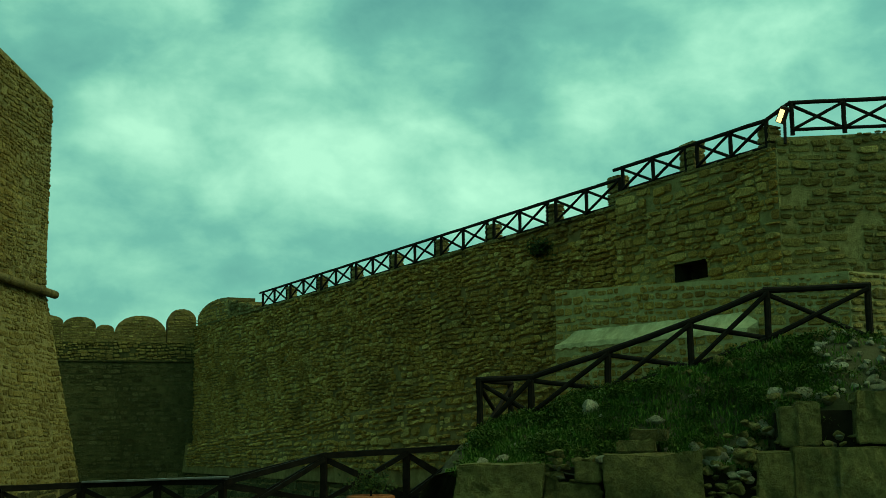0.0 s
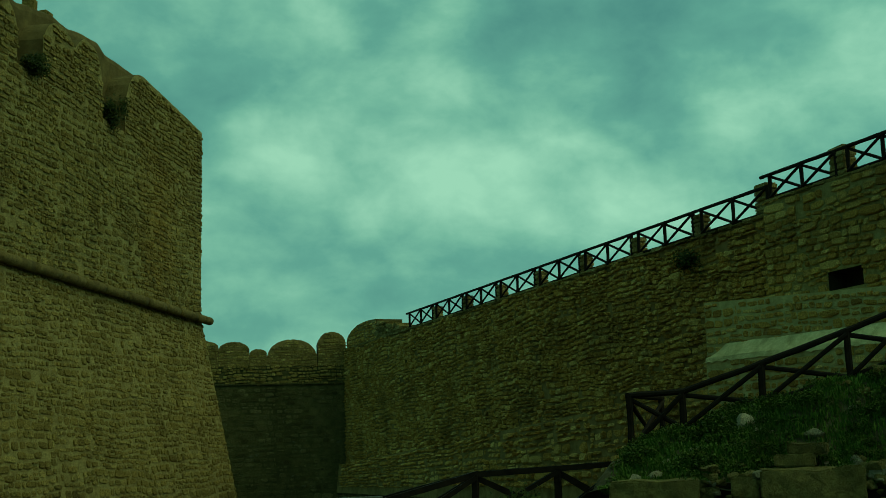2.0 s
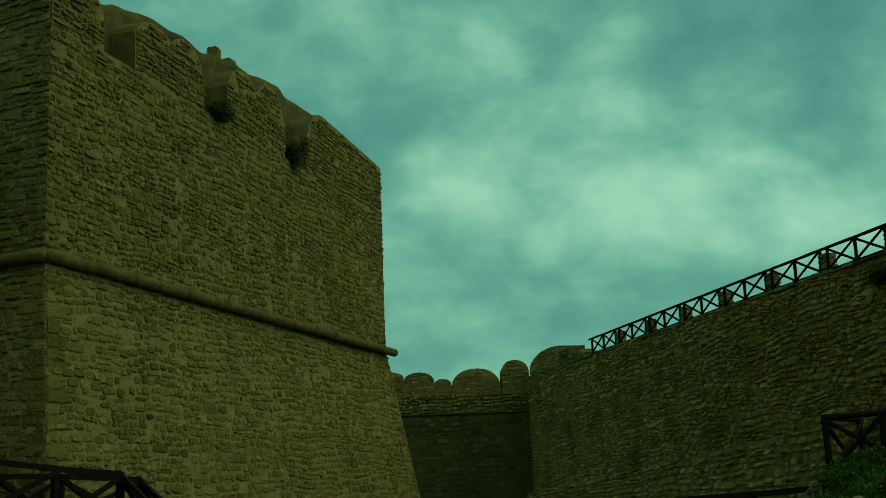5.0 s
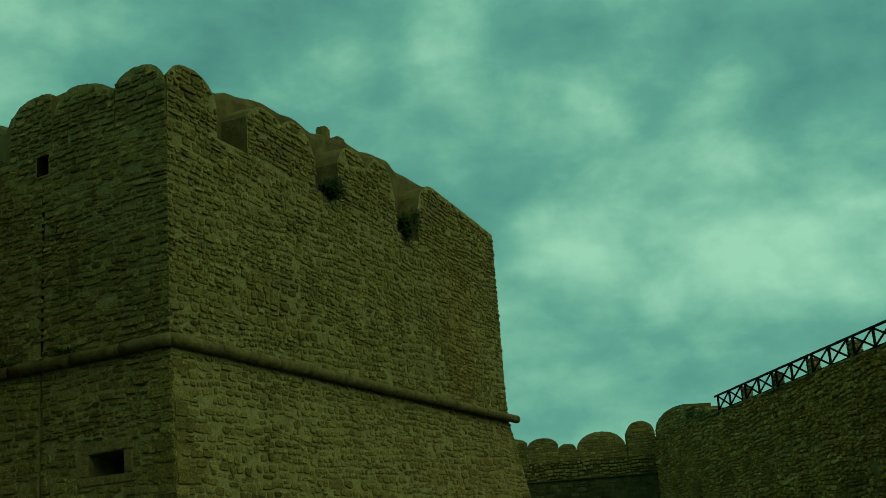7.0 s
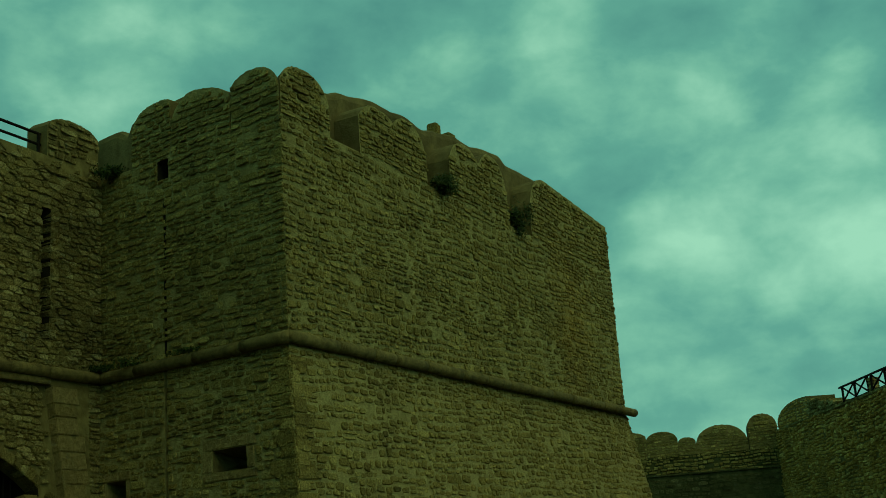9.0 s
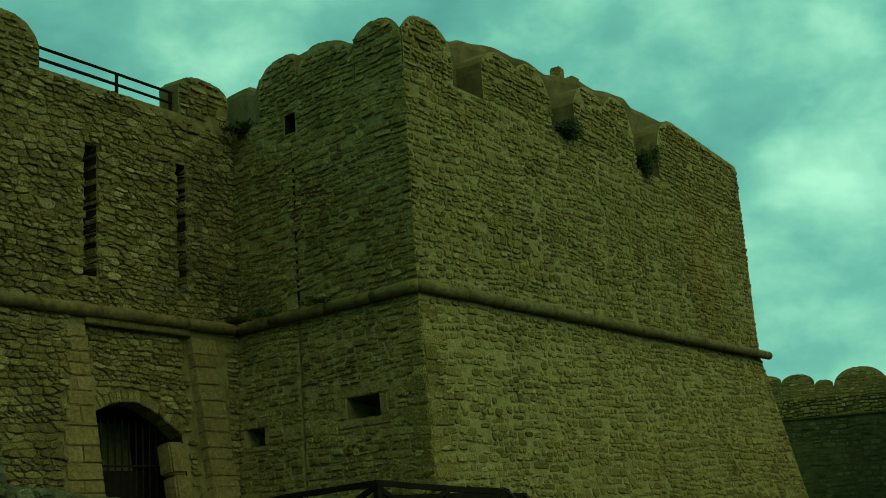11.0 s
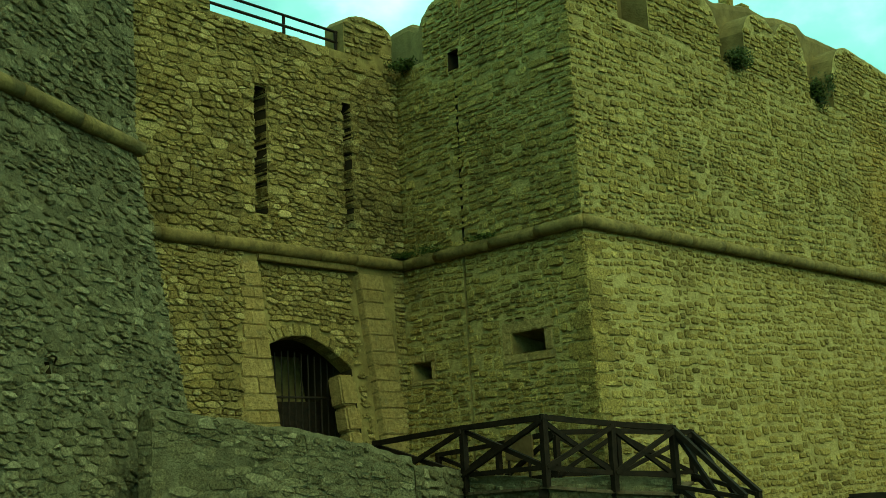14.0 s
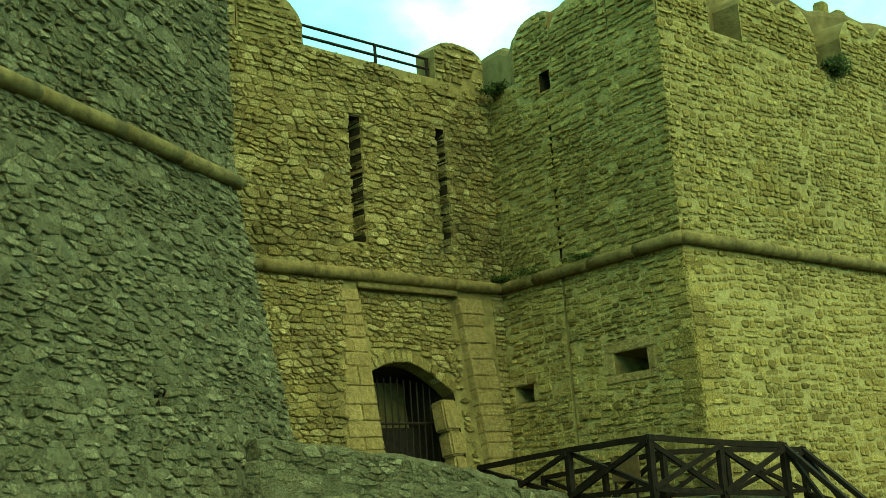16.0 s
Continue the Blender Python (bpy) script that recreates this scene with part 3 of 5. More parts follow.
UP = Vector((0, 0, 1))
OUT = BATTER * ZC
CC0 = offset_corner(CC, d_left, d_right, OUT)
CT0 = offset_corner(CT, d_right, d_third, OUT) - d_right * 0.3
CI0 = offset_corner(CI, d_gate, d_left, OUT)
BR0 = offset_corner(BR, d_bast, d_back, OUT)
BF0 = BF + Vector((d_bast.y, -d_bast.x)) * OUT
GX = GL - d_gate * 3.0
GX0 = GX + Vector((d_gate.y, -d_gate.x)) * OUT


def bow(u, u0, u1, z0, z1):
    """The round top of a merlon."""
    k = (u - (u0 + u1) / 2) / ((u1 - u0) / 2)
    return z0 + (z1 - z0) * math.sqrt(max(0.0, 1 - abs(k) ** 2.3))


def merlon(name, face, u0, u1, zb, top, thick, mat, parent, seed, into=None, core="mortar", steps=28, row=(0.13, 0.22), drop=0.0):
    """A merlon of rubble with a rounded, plastered crown; top(u): its outline."""
    inward = (into or -face.n) * thick
    z0 = face.c[0].z
    ul = [u0 + (u1 - u0) * i / steps for i in range(steps + 1)]
    rng = random.Random(seed)
    front = [face.at(u, zb - z0) for u in ul] + [face.at(u, top(u) - z0 + rng.uniform(-0.015, 0.015)) for u in reversed(ul)]
    n = len(front)
    back = [p + inward - UP * (drop if i >= n // 2 else 0.0) for i, p in enumerate(front)]
    verts = front + back
    faces = [tuple(range(n)), tuple(range(2 * n - 1, n - 1, -1))]
    slots = [0, 1]
    for i in range(n):
        j = (i + 1) % n
        faces.append((j, i, n + i, n + j))
        slots.append(1)
    ob = mesh_part(name, verts, faces, core, parent)
    ob.data.materials.append(M["weathered_plaster"])
    ob.data.polygons.foreach_set("material_index", slots)
    sub = courses(face, seed, row=row, gap=0.035, ratio=(1.0, 2.4), loose=0.4, v0=zb - z0, v1=max(top(u) for u in ul) - z0 + 0.1, u0=u0, u1=u1)
    lay("rubble_masonry", face, sub, mat, ob, seed, gap=0.03, keep=lambda u, v: u0 - 0.1 < u < u1 + 0.1 and v < top(min(max(u, u0), u1)) - z0 - 0.015)
    return ob


def cordon(name, pts, parent, r=0.155, length=1.6, seed=0):
    """The half round string course, stone by stone."""
    rng = random.Random(seed)
    for a, b in zip(pts, pts[1:]):
        a, b = Vector(a), Vector(b)
        n = max(1, round((b - a).length / length))
        cuts = [0] + [(i + rng.uniform(-0.2, 0.2)) / n for i in range(1, n)] + [1]
        for c0, c1 in zip(cuts, cuts[1:]):
            p, q = a.lerp(b, c0), a.lerp(b, c1)
            g = (q - p).normalized() * 0.003
            dz = UP * rng.uniform(-0.006, 0.006)
            part(name, beam(p + g + dz, q - g + dz, r * rng.uniform(0.985, 1.015), 14, rng.randrange(999), wobble=0.3), "cordon", parent, smooth=True)


# ---------------------------------------------------------------- the great tower
tower = thing("tower", "massive square castle tower of ochre rubble stone with rounded merlons", "tower", at=(0, 0, 0))
ZW = 12.45                  # embrasure sills
upR = Face(v3(CC, ZC), v3(CT, ZC), v3(CT, ZW), v3(CC, ZW))
upL = Face(v3(CI, ZC), v3(CC, ZC), v3(CC, ZW), v3(CI, ZW))
loR = Face(v3(CC0, 0), v3(CT0, 0), v3(CT, ZC), v3(CC, ZC))
loL = Face(v3(CI0, 0), v3(CC0, 0), v3(CC, ZC), v3(CI, ZC))
LL = upL.L
third0, third1 = CT + d_third * 14, CT0 + d_third * 14
upT = Face(v3(CT, ZC), v3(third0, ZC), v3(third0, ZW), v3(CT, ZW))
loT = Face(v3(CT0, 0), v3(third1, 0), v3(third0, ZC), v3(CT, ZC))

seam_up = (LL - 4.19, LL - 4.10, 0.0, 4.2, 0.35)
hole_sq = (LL - 4.40, LL - 3.98, 11.86 - ZC, 12.38 - ZC, 0.8)
seam_lo = (loL.L - 4.205, loL.L - 4.115, 0.54, 7.16, 1.1)
win_big = (loL.L - 2.60, loL.L - 1.50, 4.30, 4.83, 2.0)
win_small = (loL.L - 6.36, loL.L - 5.61, 3.98, 4.45, 1.8)
wall_core("wall", upR, 1.6, [], "mortar", "upper tower wall", tower, mitre=(0.6, 0.5))
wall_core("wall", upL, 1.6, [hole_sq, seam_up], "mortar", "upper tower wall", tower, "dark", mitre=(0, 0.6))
wall_core("wall", loR, 2.2, [], "mortar", "battered lower tower wall", tower, mitre=(0.7, 0.6))
wall_core("wall", loL, 2.2, [win_big, win_small, seam_lo], "mortar", "battered lower tower wall with two small windows", tower, "mortar_gate", mitre=(0, 0.7))
wall_core("wall", upT, 1.6, [], "mortar", "upper tower wall", tower, mitre=(0.6, 0))
wall_core("wall", loT, 2.2, [], "mortar", "battered lower tower wall", tower, mitre=(0.6, 0))
mesh_part("roof_terrace", [v3(CI, ZW - 0.9), v3(CC, ZW - 0.9), v3(CT, ZW - 0.9), v3(third0, ZW - 0.9)], [(0, 1, 2, 3)], "plaster", tower)
lay("rubble_masonry", upR, courses(upR, 11, u0=-0.03, row=(0.14, 0.24), ratio=(0.75, 1.9), gap=0.036, wave=0.07, loose=0.5), "tower", tower, 12, rings=ROUNDED, amp=0.03, proud=(0.008, 0.04), lean=0.15, single=(0.0, 4.0, 0.2, 4.0))
lay("rubble_masonry", upL, courses(upL, 13, u1=upL.L + 0.03, row=(0.13, 0.22), ratio=(0.8, 2.1), gap=0.03, wave=0.06, loose=0.4), "tower", tower, 14, rings=ROUNDED, amp=0.03, proud=(0.008, 0.045), lean=0.1, holes=[hole_sq], single=(3.0, 6.6, 0.2, 4.0))
lay("rubble_masonry", loR, courses(loR, 15, u0=-0.03, row=(0.15, 0.25), ratio=(0.8, 2.0), gap=0.036, wave=0.06, loose=0.55), "tower", tower, 16, rings=ROUNDED, amp=0.02, proud=(0.008, 0.038), lean=0.15, single=(0.0, 5.0, 2.6, 6.9))
big_s = (win_big[0] - 0.36, win_big[1] + 0.3, win_big[2] - 0.24, win_big[3] + 0.32)
small_s = (win_small[0] - 0.05, win_small[1] + 0.18, win_small[2] - 0.16, win_small[3] + 0.26)
lay("rubble_masonry", loL, courses(loL, 17, u1=loL.L + 0.03, row=(0.13, 0.24), ratio=(0.8, 2.1), gap=0.032, wave=0.06, loose=0.5), "tower", tower, 18, rings=ROUNDED, amp=0.03, lean=0.1, holes=[big_s, small_s, seam_lo], proud=(0.008, 0.042), single=(1.5, 6.9, 2.6, 6.8))
lay("rubble_masonry", upT, courses(upT, 19, u1=1.2), "tower", tower, 20, proud=(0.015, 0.035))
lay("rubble_masonry", loT, courses(loT, 21, u1=1.2), "tower", tower, 22, proud=(0.015, 0.035))


def ashlar(face, u0, u1, v0, v1, parent, name="ashlar_block", proud=0.03, seed=0, mat="ashlar", depth=0.25):
    """One squared block set in a wall."""
    rng = random.Random(seed)
    o = face.at(u0, v0, -depth)
    x = (face.at(u1, v0) - face.at(u0, v0)).normalized()
    y = (face.at(u0, v1) - face.at(u0, v0)).normalized()
    g = 0.008
    return part(name, oriented_box(o + x * g + y * g, x, y, face.n, (u1 - u0 - 2 * g, v1 - v0 - 2 * g, depth + proud + rng.uniform(-0.008, 0.008)), 0.018, 0.006, seed), mat, parent)


def surround(face, w, parent, wide, sill, head, seed):
    """Dressed stones round a small window."""
    u0, u1, v0, v1 = w[:4]
    um = (u0 + u1) / 2
    ashlar(face, u0 - wide, um + 0.1, v1, v1 + head, parent, "lintel", seed=seed)
    ashlar(face, um + 0.1, u1 + wide, v1, v1 + head, parent, "lintel", seed=seed + 1)
    ashlar(face, u0 - wide, um - 0.05, v0 - sill, v0, parent, "sill", seed=seed + 2)
    ashlar(face, um - 0.05, u1 + wide, v0 - sill, v0, parent, "sill", seed=seed + 3)
    ashlar(face, u0 - wide, u0, v0, v1, parent, "jamb", seed=seed + 4)
    ashlar(face, u1, u1 + wide * 0.8, v0, v1, parent, "jamb", seed=seed + 5)


surround(loL, win_big, tower, 0.33, 0.22, 0.30, 31)
surround(loL, win_small, tower, 0.16, 0.14, 0.24, 41)

# quoins on the tower's corner
for face, at_end, seed in ((loR, False, 51), (loL, True, 52)):
    rng = random.Random(seed)
    v = 0.1
    i = 0
    while v < ZC - 0.35:
        h = rng.uniform(0.24, 0.36)
        w = rng.uniform(0.28, 0.55) if i % 2 else rng.uniform(0.5, 0.8)
        if at_end:
            ashlar(face, face.L - w * face.L / face.L, face.L - 0.005, v, v + h, tower, "quoin", 0.035, seed * 100 + i, "tower_single", 0.2)
        else:
            ashlar(face, 0.005, w, v, v + h, tower, "quoin", 0.035, seed * 100 + i, "tower_single", 0.2)
        v += h + 0.01
        i += 1

# merlons: face, start, end, foot, crown
dl3, dr3 = Vector((d_left.x, d_left.y, 0)), Vector((d_right.x, d_right.y, 0))
merlon("merlon", upR, 0.03, 2.14, ZW, lambda u: bow(u, -0.02, 2.16, 13.15, 13.94), 0.62, "tower", tower, 61, into=-dl3, drop=0.4)
merlon("merlon", upR, 3.55, 7.2, ZW, lambda u: max(bow(u, 3.5, 5.7, 13.25, 14.02), bow(u, 5.1, 7.22, 13.1, 14.15)), 0.85, "tower", tower, 62)
merlon("merlon", upR, 8.65, 12.66, ZW, lambda u: max(bow(u, 8.6, 10.9, 13.3, 14.42), bow(u, 10.5, 12.68, 13.2, 14.58)), 0.85, "tower", tower, 63)
merlon("merlon", upR, 14.45, 21.8, ZW, lambda u: min(bow(u, 14.4, 17.6, 13.1, 14.82) if u < 16 else 14.80, 14.85 - 0.075 * (u - 15.5)), 0.85, "tower", tower, 64)
merlon("merlon", upL, LL - 1.66, LL - 0.03, ZW, lambda u: bow(u, LL - 1.84, LL - 0.02, 13.15, 13.89), 0.62, "tower", tower, 65, into=dr3, drop=0.4)
merlon("merlon", upL, LL - 3.86, LL - 1.70, ZW, lambda u: bow(u, LL - 3.9, LL - 1.2, 13.1, 14.05) - 0.24 * max(0.0, u - LL + 3.2), 1.5, "tower", tower, 66)
merlon("merlon", upL, LL - 5.40, LL - 3.88, ZW, lambda u: bow(u, LL - 5.42, LL - 3.4, 13.3, 14.06), 1.5, "tower", tower, 67)
n_r, n_l, n_g = upR.n, upL.n, Vector((d_gate.y, -d_gate.x, 0))
# parapet behind the embrasures, a step lower than the crowns
for u0, u1 in ((2.1, 3.6), (7.15, 8.7), (12.6, 14.5)):
    a, b_ = upR.at(u0, 0), upR.at(u1, 0)
    z = ZW - 0.02
    o = Vector((a.x, a.y, z)) - n_r * 0.05
    part("embrasure_sill", oriented_box(o - n_r * 1.3, (b_ - a).normalized(), n_r, UP, (u1 - u0, 1.33, 0.06), 0.015), "plaster", tower)


def profile(tab):
    return lambda u: along_tab(tab, u)


def along_tab(tab, u):
    for (a, za), (b, zb) in zip(tab, tab[1:]):
        if u <= b:
            k = max(0.0, (u - a) / (b - a))
            return za + (zb - za) * k * k * (3 - 2 * k)
    return tab[-1][1]


def rear_parapet(face, inset, tab, thick, seed):
    """The plastered parapet that closes the embrasures from behind."""
    top = profile(tab)
    z0 = face.c[0].z
    us = [tab[0][0] + (tab[-1][0] - tab[0][0]) * i / 90 for i in range(91)]
    verts, faces = [], []
    for u in us:
        z = top(u) - z0
        for v, d in ((ZW - 0.6 - z0, -inset), (z - 0.25, -inset), (z - 0.08, -inset - 0.05), (z, -inset - 0.2), (z, -inset - thick + 0.2), (z - 0.2, -inset - thick), (ZW - 0.6 - z0, -inset - thick)):
            verts.append(face.at(u, v + 0.012 * noise.noise(Vector((u * 2, v * 2, seed))), d))
    for i in range(len(us) - 1):
        for k in range(6):
            faces.append((i * 7 + k, (i + 1) * 7 + k, (i + 1) * 7 + k + 1, i * 7 + k + 1))
    faces.append(tuple(range(7)))
    faces.append(tuple(range(len(verts) - 1, len(verts) - 8, -1)))
    mesh_part("rear_parapet", verts, faces, "weathered_plaster", tower, "smooth plastered parapet")


rear_parapet(upR, 0.78, [(2.2, 13.95), (3.4, 14.36), (4.2, 14.60), (5.9, 14.88), (6.7, 14.88), (7.5, 14.98), (8.6, 14.86), (9.6, 15.06), (10.8, 15.26), (11.8, 15.22), (13.0, 15.42), (14.0, 15.50), (14.6, 15.30), (15.6, 15.34), (17.2, 15.36), (18.6, 15.0)], 1.0, 1)
rear_parapet(upL, 0.95, [(-1.9, 14.0), (-1.3, 14.30), (-0.6, 14.33), (-0.1, 14.12), (0.1, 14.4), (0.45, 14.64), (1.0, 14.57), (1.5, 14.45), (1.8, 14.58), (2.4, 14.6), (3.3, 14.4), (3.9, 14.2), (4.4, 14.0)], 0.9, 2)

# two small chimney stubs beyond the parapet
for u, wide, top_z in ((12.0, 0.40, 16.42), (12.98, 0.46, 16.34)):
    a = upR.at(u, 0) - n_r * 2.1
    root = thing("chimney", "short square chimney stub of ochre stone on the tower roof", "chimney", "chimneys on the tower", at=(a.x, a.y, ZW - 0.9))
    part("shaft", oriented_box(Vector((0, 0, 0)), dr3, -n_r, UP, (wide, wide, top_z - ZW + 0.9), 0.06, 0.02, int(u * 10)), "tower_single", root)

# ---------------------------------------------------------------- gate wall
gate_wall = thing("gate_wall", "castle gate wall of grey-ochre rubble with two tall drawbridge slits", "wall", kind="structure")
ZG = 12.62
upG = Face(v3(GX, ZC), v3(CI, ZC), v3(CI, ZG), v3(GX, ZG))
LG = upG.L
slit_a = (LG - 5.17, LG - 4.76, 7.86 - ZC, 11.05 - ZC, 1.6)
slit_b = (LG - 2.16, LG - 1.82, 7.82 - ZC, 11.22 - ZC, 1.6)
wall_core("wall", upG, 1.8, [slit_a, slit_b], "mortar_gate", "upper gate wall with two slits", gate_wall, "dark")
lay("rubble_masonry", upG, courses(upG, 71, row=(0.12, 0.24), ratio=(0.9, 2.2), gap=0.03, wave=0.06), "gate", gate_wall, 72, fit=True, squash=2.3, gap=0.012, holes=[slit_a, slit_b], proud=(0.012, 0.06), keep=lambda u, v: v < upG.H - 0.02, rings=ROUNDED, amp=0.05, lean=0.2, chips=0.4, single=(LG - 4.7, LG, 0.3, 4.2))
jambs(upG, slit_a, gate_wall, "gate_single", 78)
jambs(upG, slit_b, gate_wall, "gate_single", 79)
merlon("merlon", upG, LG - 1.98, LG - 0.12, ZG, lambda u: bow(u, LG - 2.02, LG - 0.02, 13.3, 13.80), 0.7, "gate", gate_wall, 73, core="mortar_gate")
merlon("merlon", upG, LG - 8.35, LG - 6.44, ZG, lambda u: bow(u, LG - 8.5, LG - 6.42, 13.0, 13.75), 1.4, "gate", gate_wall, 74, core="mortar_gate")
merlon("merlon", upG, LG - 10.6, LG - 8.38, ZG, lambda u: bow(u, LG - 10.7, LG - 8.3, 13.1, 13.95), 1.4, "gate", gate_wall, 75, core="mortar_gate")

RU0, RU1, RZ = 1.81, 5.20, 6.74           # the drawbridge recess: its sides (from the inner corner) and head


def gate_strip(ua, ub):
    """A battered stretch of the lower gate wall, between two distances from the inner corner."""
    k = Vector((d_gate.y, -d_gate.x)) * OUT
    a, b_ = CI - d_gate * ub, CI - d_gate * ua
    b0 = CI0 if ua == 0 else b_ + k
    return Face(v3(a + k, 0), v3(b0, 0), v3(b_, ZC), v3(a, ZC))


gR, gL = gate_strip(0, RU0), gate_strip(RU1, (CI - GX).length)
wall_core("wall", gR, 2.0, [], "mortar_gate", "battered wall beside the gate", gate_wall)
wall_core("wall", gL, 2.0, [], "mortar_gate", "battered wall beside the gate", gate_wall)
ra, rb = CI - d_gate * RU1, CI - d_gate * RU0
kg = Vector((d_gate.y, -d_gate.x))
SET = 0.20                  # how far the panel lies behind the battered wall
back = kg * (BATTER * (ZC - RZ) - SET)
foot = kg * (OUT - SET)
panel = Face(v3(ra + foot, 0), v3(rb + foot, 0), v3(rb + back, RZ), v3(ra + back, RZ))
PL = panel.L
VZ = panel.H / RZ           # slope length for each metre of height
g0, ga, g1 = RU1 - 5.06, RU1 - 3.91, RU1 - 2.41
crown = 4.95 * VZ
gate_hole = (g0, g1, 0.6, crown, 4.0)
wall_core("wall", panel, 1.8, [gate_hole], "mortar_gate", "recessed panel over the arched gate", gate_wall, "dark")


def arch(u):
    """The low lopsided arch of the gateway."""
    if u < ga:
        return crown - 0.29 * VZ * ((ga - u) / (ga - g0)) ** 2
    return crown - 0.77 * VZ * ((u - ga) / (g1 - ga)) ** 1.7


# spandrels that round the head of the opening
for lo, hi in ((g0, ga), (ga, g1)):
    us = [lo + (hi - lo) * i / 14 for i in range(15)]
    low = [(u, arch(u)) for u in us]
    fr = [panel.at(u, z, -0.002) for u, z in low] + [panel.at(hi, crown + 0.003, -0.002), panel.at(lo, crown + 0.003, -0.002)]
    n = len(fr)
    bk = [p - panel.n * 0.4 for p in fr]
    faces = [tuple(range(n)), tuple(range(2 * n - 1, n - 1, -1))] + [((i + 1) % n, i, n + i, n + (i + 1) % n) for i in range(n)]
    mesh_part("spandrel", fr + bk, faces, "mortar_gate", gate_wall)
# voussoirs
nv = 15
for i in range(nv):
    ua, ub = g0 + (g1 - g0) * i / nv, g0 + (g1 - g0) * (i + 1) / nv
    a, b_ = panel.at(ua, arch(ua), 0), panel.at(ub, arch(ub), 0)
    x = (b_ - a).normalized()
    y = panel.n.cross(x)
    part("voussoir", oriented_box(a + x * 0.008 - panel.n * 0.3, x, y, panel.n, ((b_ - a).length - 0.016, 0.26 + 0.05 * (i % 2), 0.33), 0.02, 0.014, i), "gate_single", gate_wall)
lay("rubble_masonry", panel, courses(panel, 81, row=(0.11, 0.20), ratio=(0.9, 2.2), gap=0.03, wave=0.05), "gate", gate_wall, 82, fit=True, gap=0.012, proud=(0.03, 0.08), squash=2.1, rings=ROUNDED, lean=0.2,
    keep=lambda u, v: 0.1 < u < PL - 0.1 and not (g0 - 0.1 < u < g1 + 0.1 and v < arch(min(max(u, g0), g1)) + 0.3), single=(0.1, PL, 4.5, 6.6))
def flank(v):
    """Width of the pilaster that widens towards its foot."""
    return 0.42 + 0.165 * max(0.0, RZ - v / VZ)


for f_, end, seed in ((gL, True, 91), (gR, False, 92)):
    rng = random.Random(seed)
    v, i = 0.1, 0
    while v < RZ * VZ - 0.2:
        h = rng.uniform(0.26, 0.50)
        h = min(h, RZ * VZ - v)
        if end:
            w = flank(v) + rng.uniform(-0.06, 0.08)
            split = w * rng.uniform(0.4, 0.62) if w > 0.62 and i % 2 else 0.0
            if split:
                ashlar(f_, f_.L - split, f_.L + 0.012, v, v + h, gate_wall, "pilaster_block", 0.04, seed * 50 + i)
            ashlar(f_, f_.L - w, f_.L + 0.012 - split, v, v + h, gate_wall, "pilaster_block", 0.035, seed * 70 + i)
        else:
            ashlar(f_, -0.012, 0.74 + rng.uniform(0.0, 0.2), v, v + h, gate_wall, "pilaster_block", 0.04, seed * 50 + i)
        v += h
        i += 1
lay("rubble_masonry", gL, courses(gL, 83, row=(0.11, 0.22), ratio=(0.9, 2.3), gap=0.03, wave=0.06), "gate", gate_wall, 84, fit=True, squash=2.3, gap=0.012, rings=ROUNDED, amp=0.04, lean=0.2, keep=lambda u, v: u < gL.L - flank(v) + 0.04, proud=(0.02, 0.06), single=(gL.L - 3.0, gL.L, 2.8, 6.9))
lay("rubble_masonry", gR, courses(gR, 85, row=(0.10, 0.18), ratio=(0.8, 1.9), gap=0.02, u0=0.8), "gate", gate_wall, 86, proud=(0.02, 0.06), rings=ROUNDED)
part("lintel", oriented_box(v3(ra, RZ - 0.02) + Vector((*back, 0)), (v3(rb, 0) - v3(ra, 0)).normalized(), n_g, UP, (RU1 - RU0, 0.24, 0.2), 0.02, 0.01, 5), "ashlar", gate_wall)
# worn rounded jamb stones of the gateway
xg, yg = (panel.at(1, 0) - panel.at(0, 0)).normalized(), (panel.at(0, 1) - panel.at(0, 0)).normalized()
for i, (z, h, inn) in enumerate(((0.6, 0.75, 0.38), (1.35, 0.7, 0.41), (2.05, 0.60, 0.37), (2.65, 0.62, 0.40), (3.27, 0.78, 0.46))):
    o = panel.at(g1 - inn, z * VZ, -0.45)
    part("jamb_block", oriented_box(o, xg, yg, panel.n, (inn + 0.12, h * VZ - 0.015, 0.45), 0.05, 0.006, 700 + i), "ashlar", gate_wall)

# iron grille in the gateway
gc = panel.at((g0 + g1) / 2, 0.6, -1.25)
grille = thing("iron_gate", "dark rusty iron bar gate standing in the castle archway", "gate", at=gc)
px = (panel.at(1, 0) - panel.at(0, 0)).normalized()
pn = Vector((kg.x, kg.y, 0.0))
for i in range(13):
    u = (i - 6) * 0.215
    part("bar", beam(px * u, px * u + UP * (4.25 - 0.03 * abs(i - 5)), 0.019, 6, i), "iron", grille)
for z in (0.15, 1.5, 3.12):
    part("crossbar", beam(px * -1.33 + UP * z, px * 1.33 + UP * z, 0.028, 6, int(z * 10)), "iron", grille)
part("solid_panel", oriented_box(px * -0.42 - pn * 0.5, px, pn, UP, (1.7, 0.05, 3.05), 0.01), "iron", grille, "weathered brown sheet panel")
part("solid_panel", oriented_box(px * -1.32 - pn * 0.5, px, pn, UP, (0.89, 0.05, 0.30), 0.01), "iron", grille).location = UP * 2.42

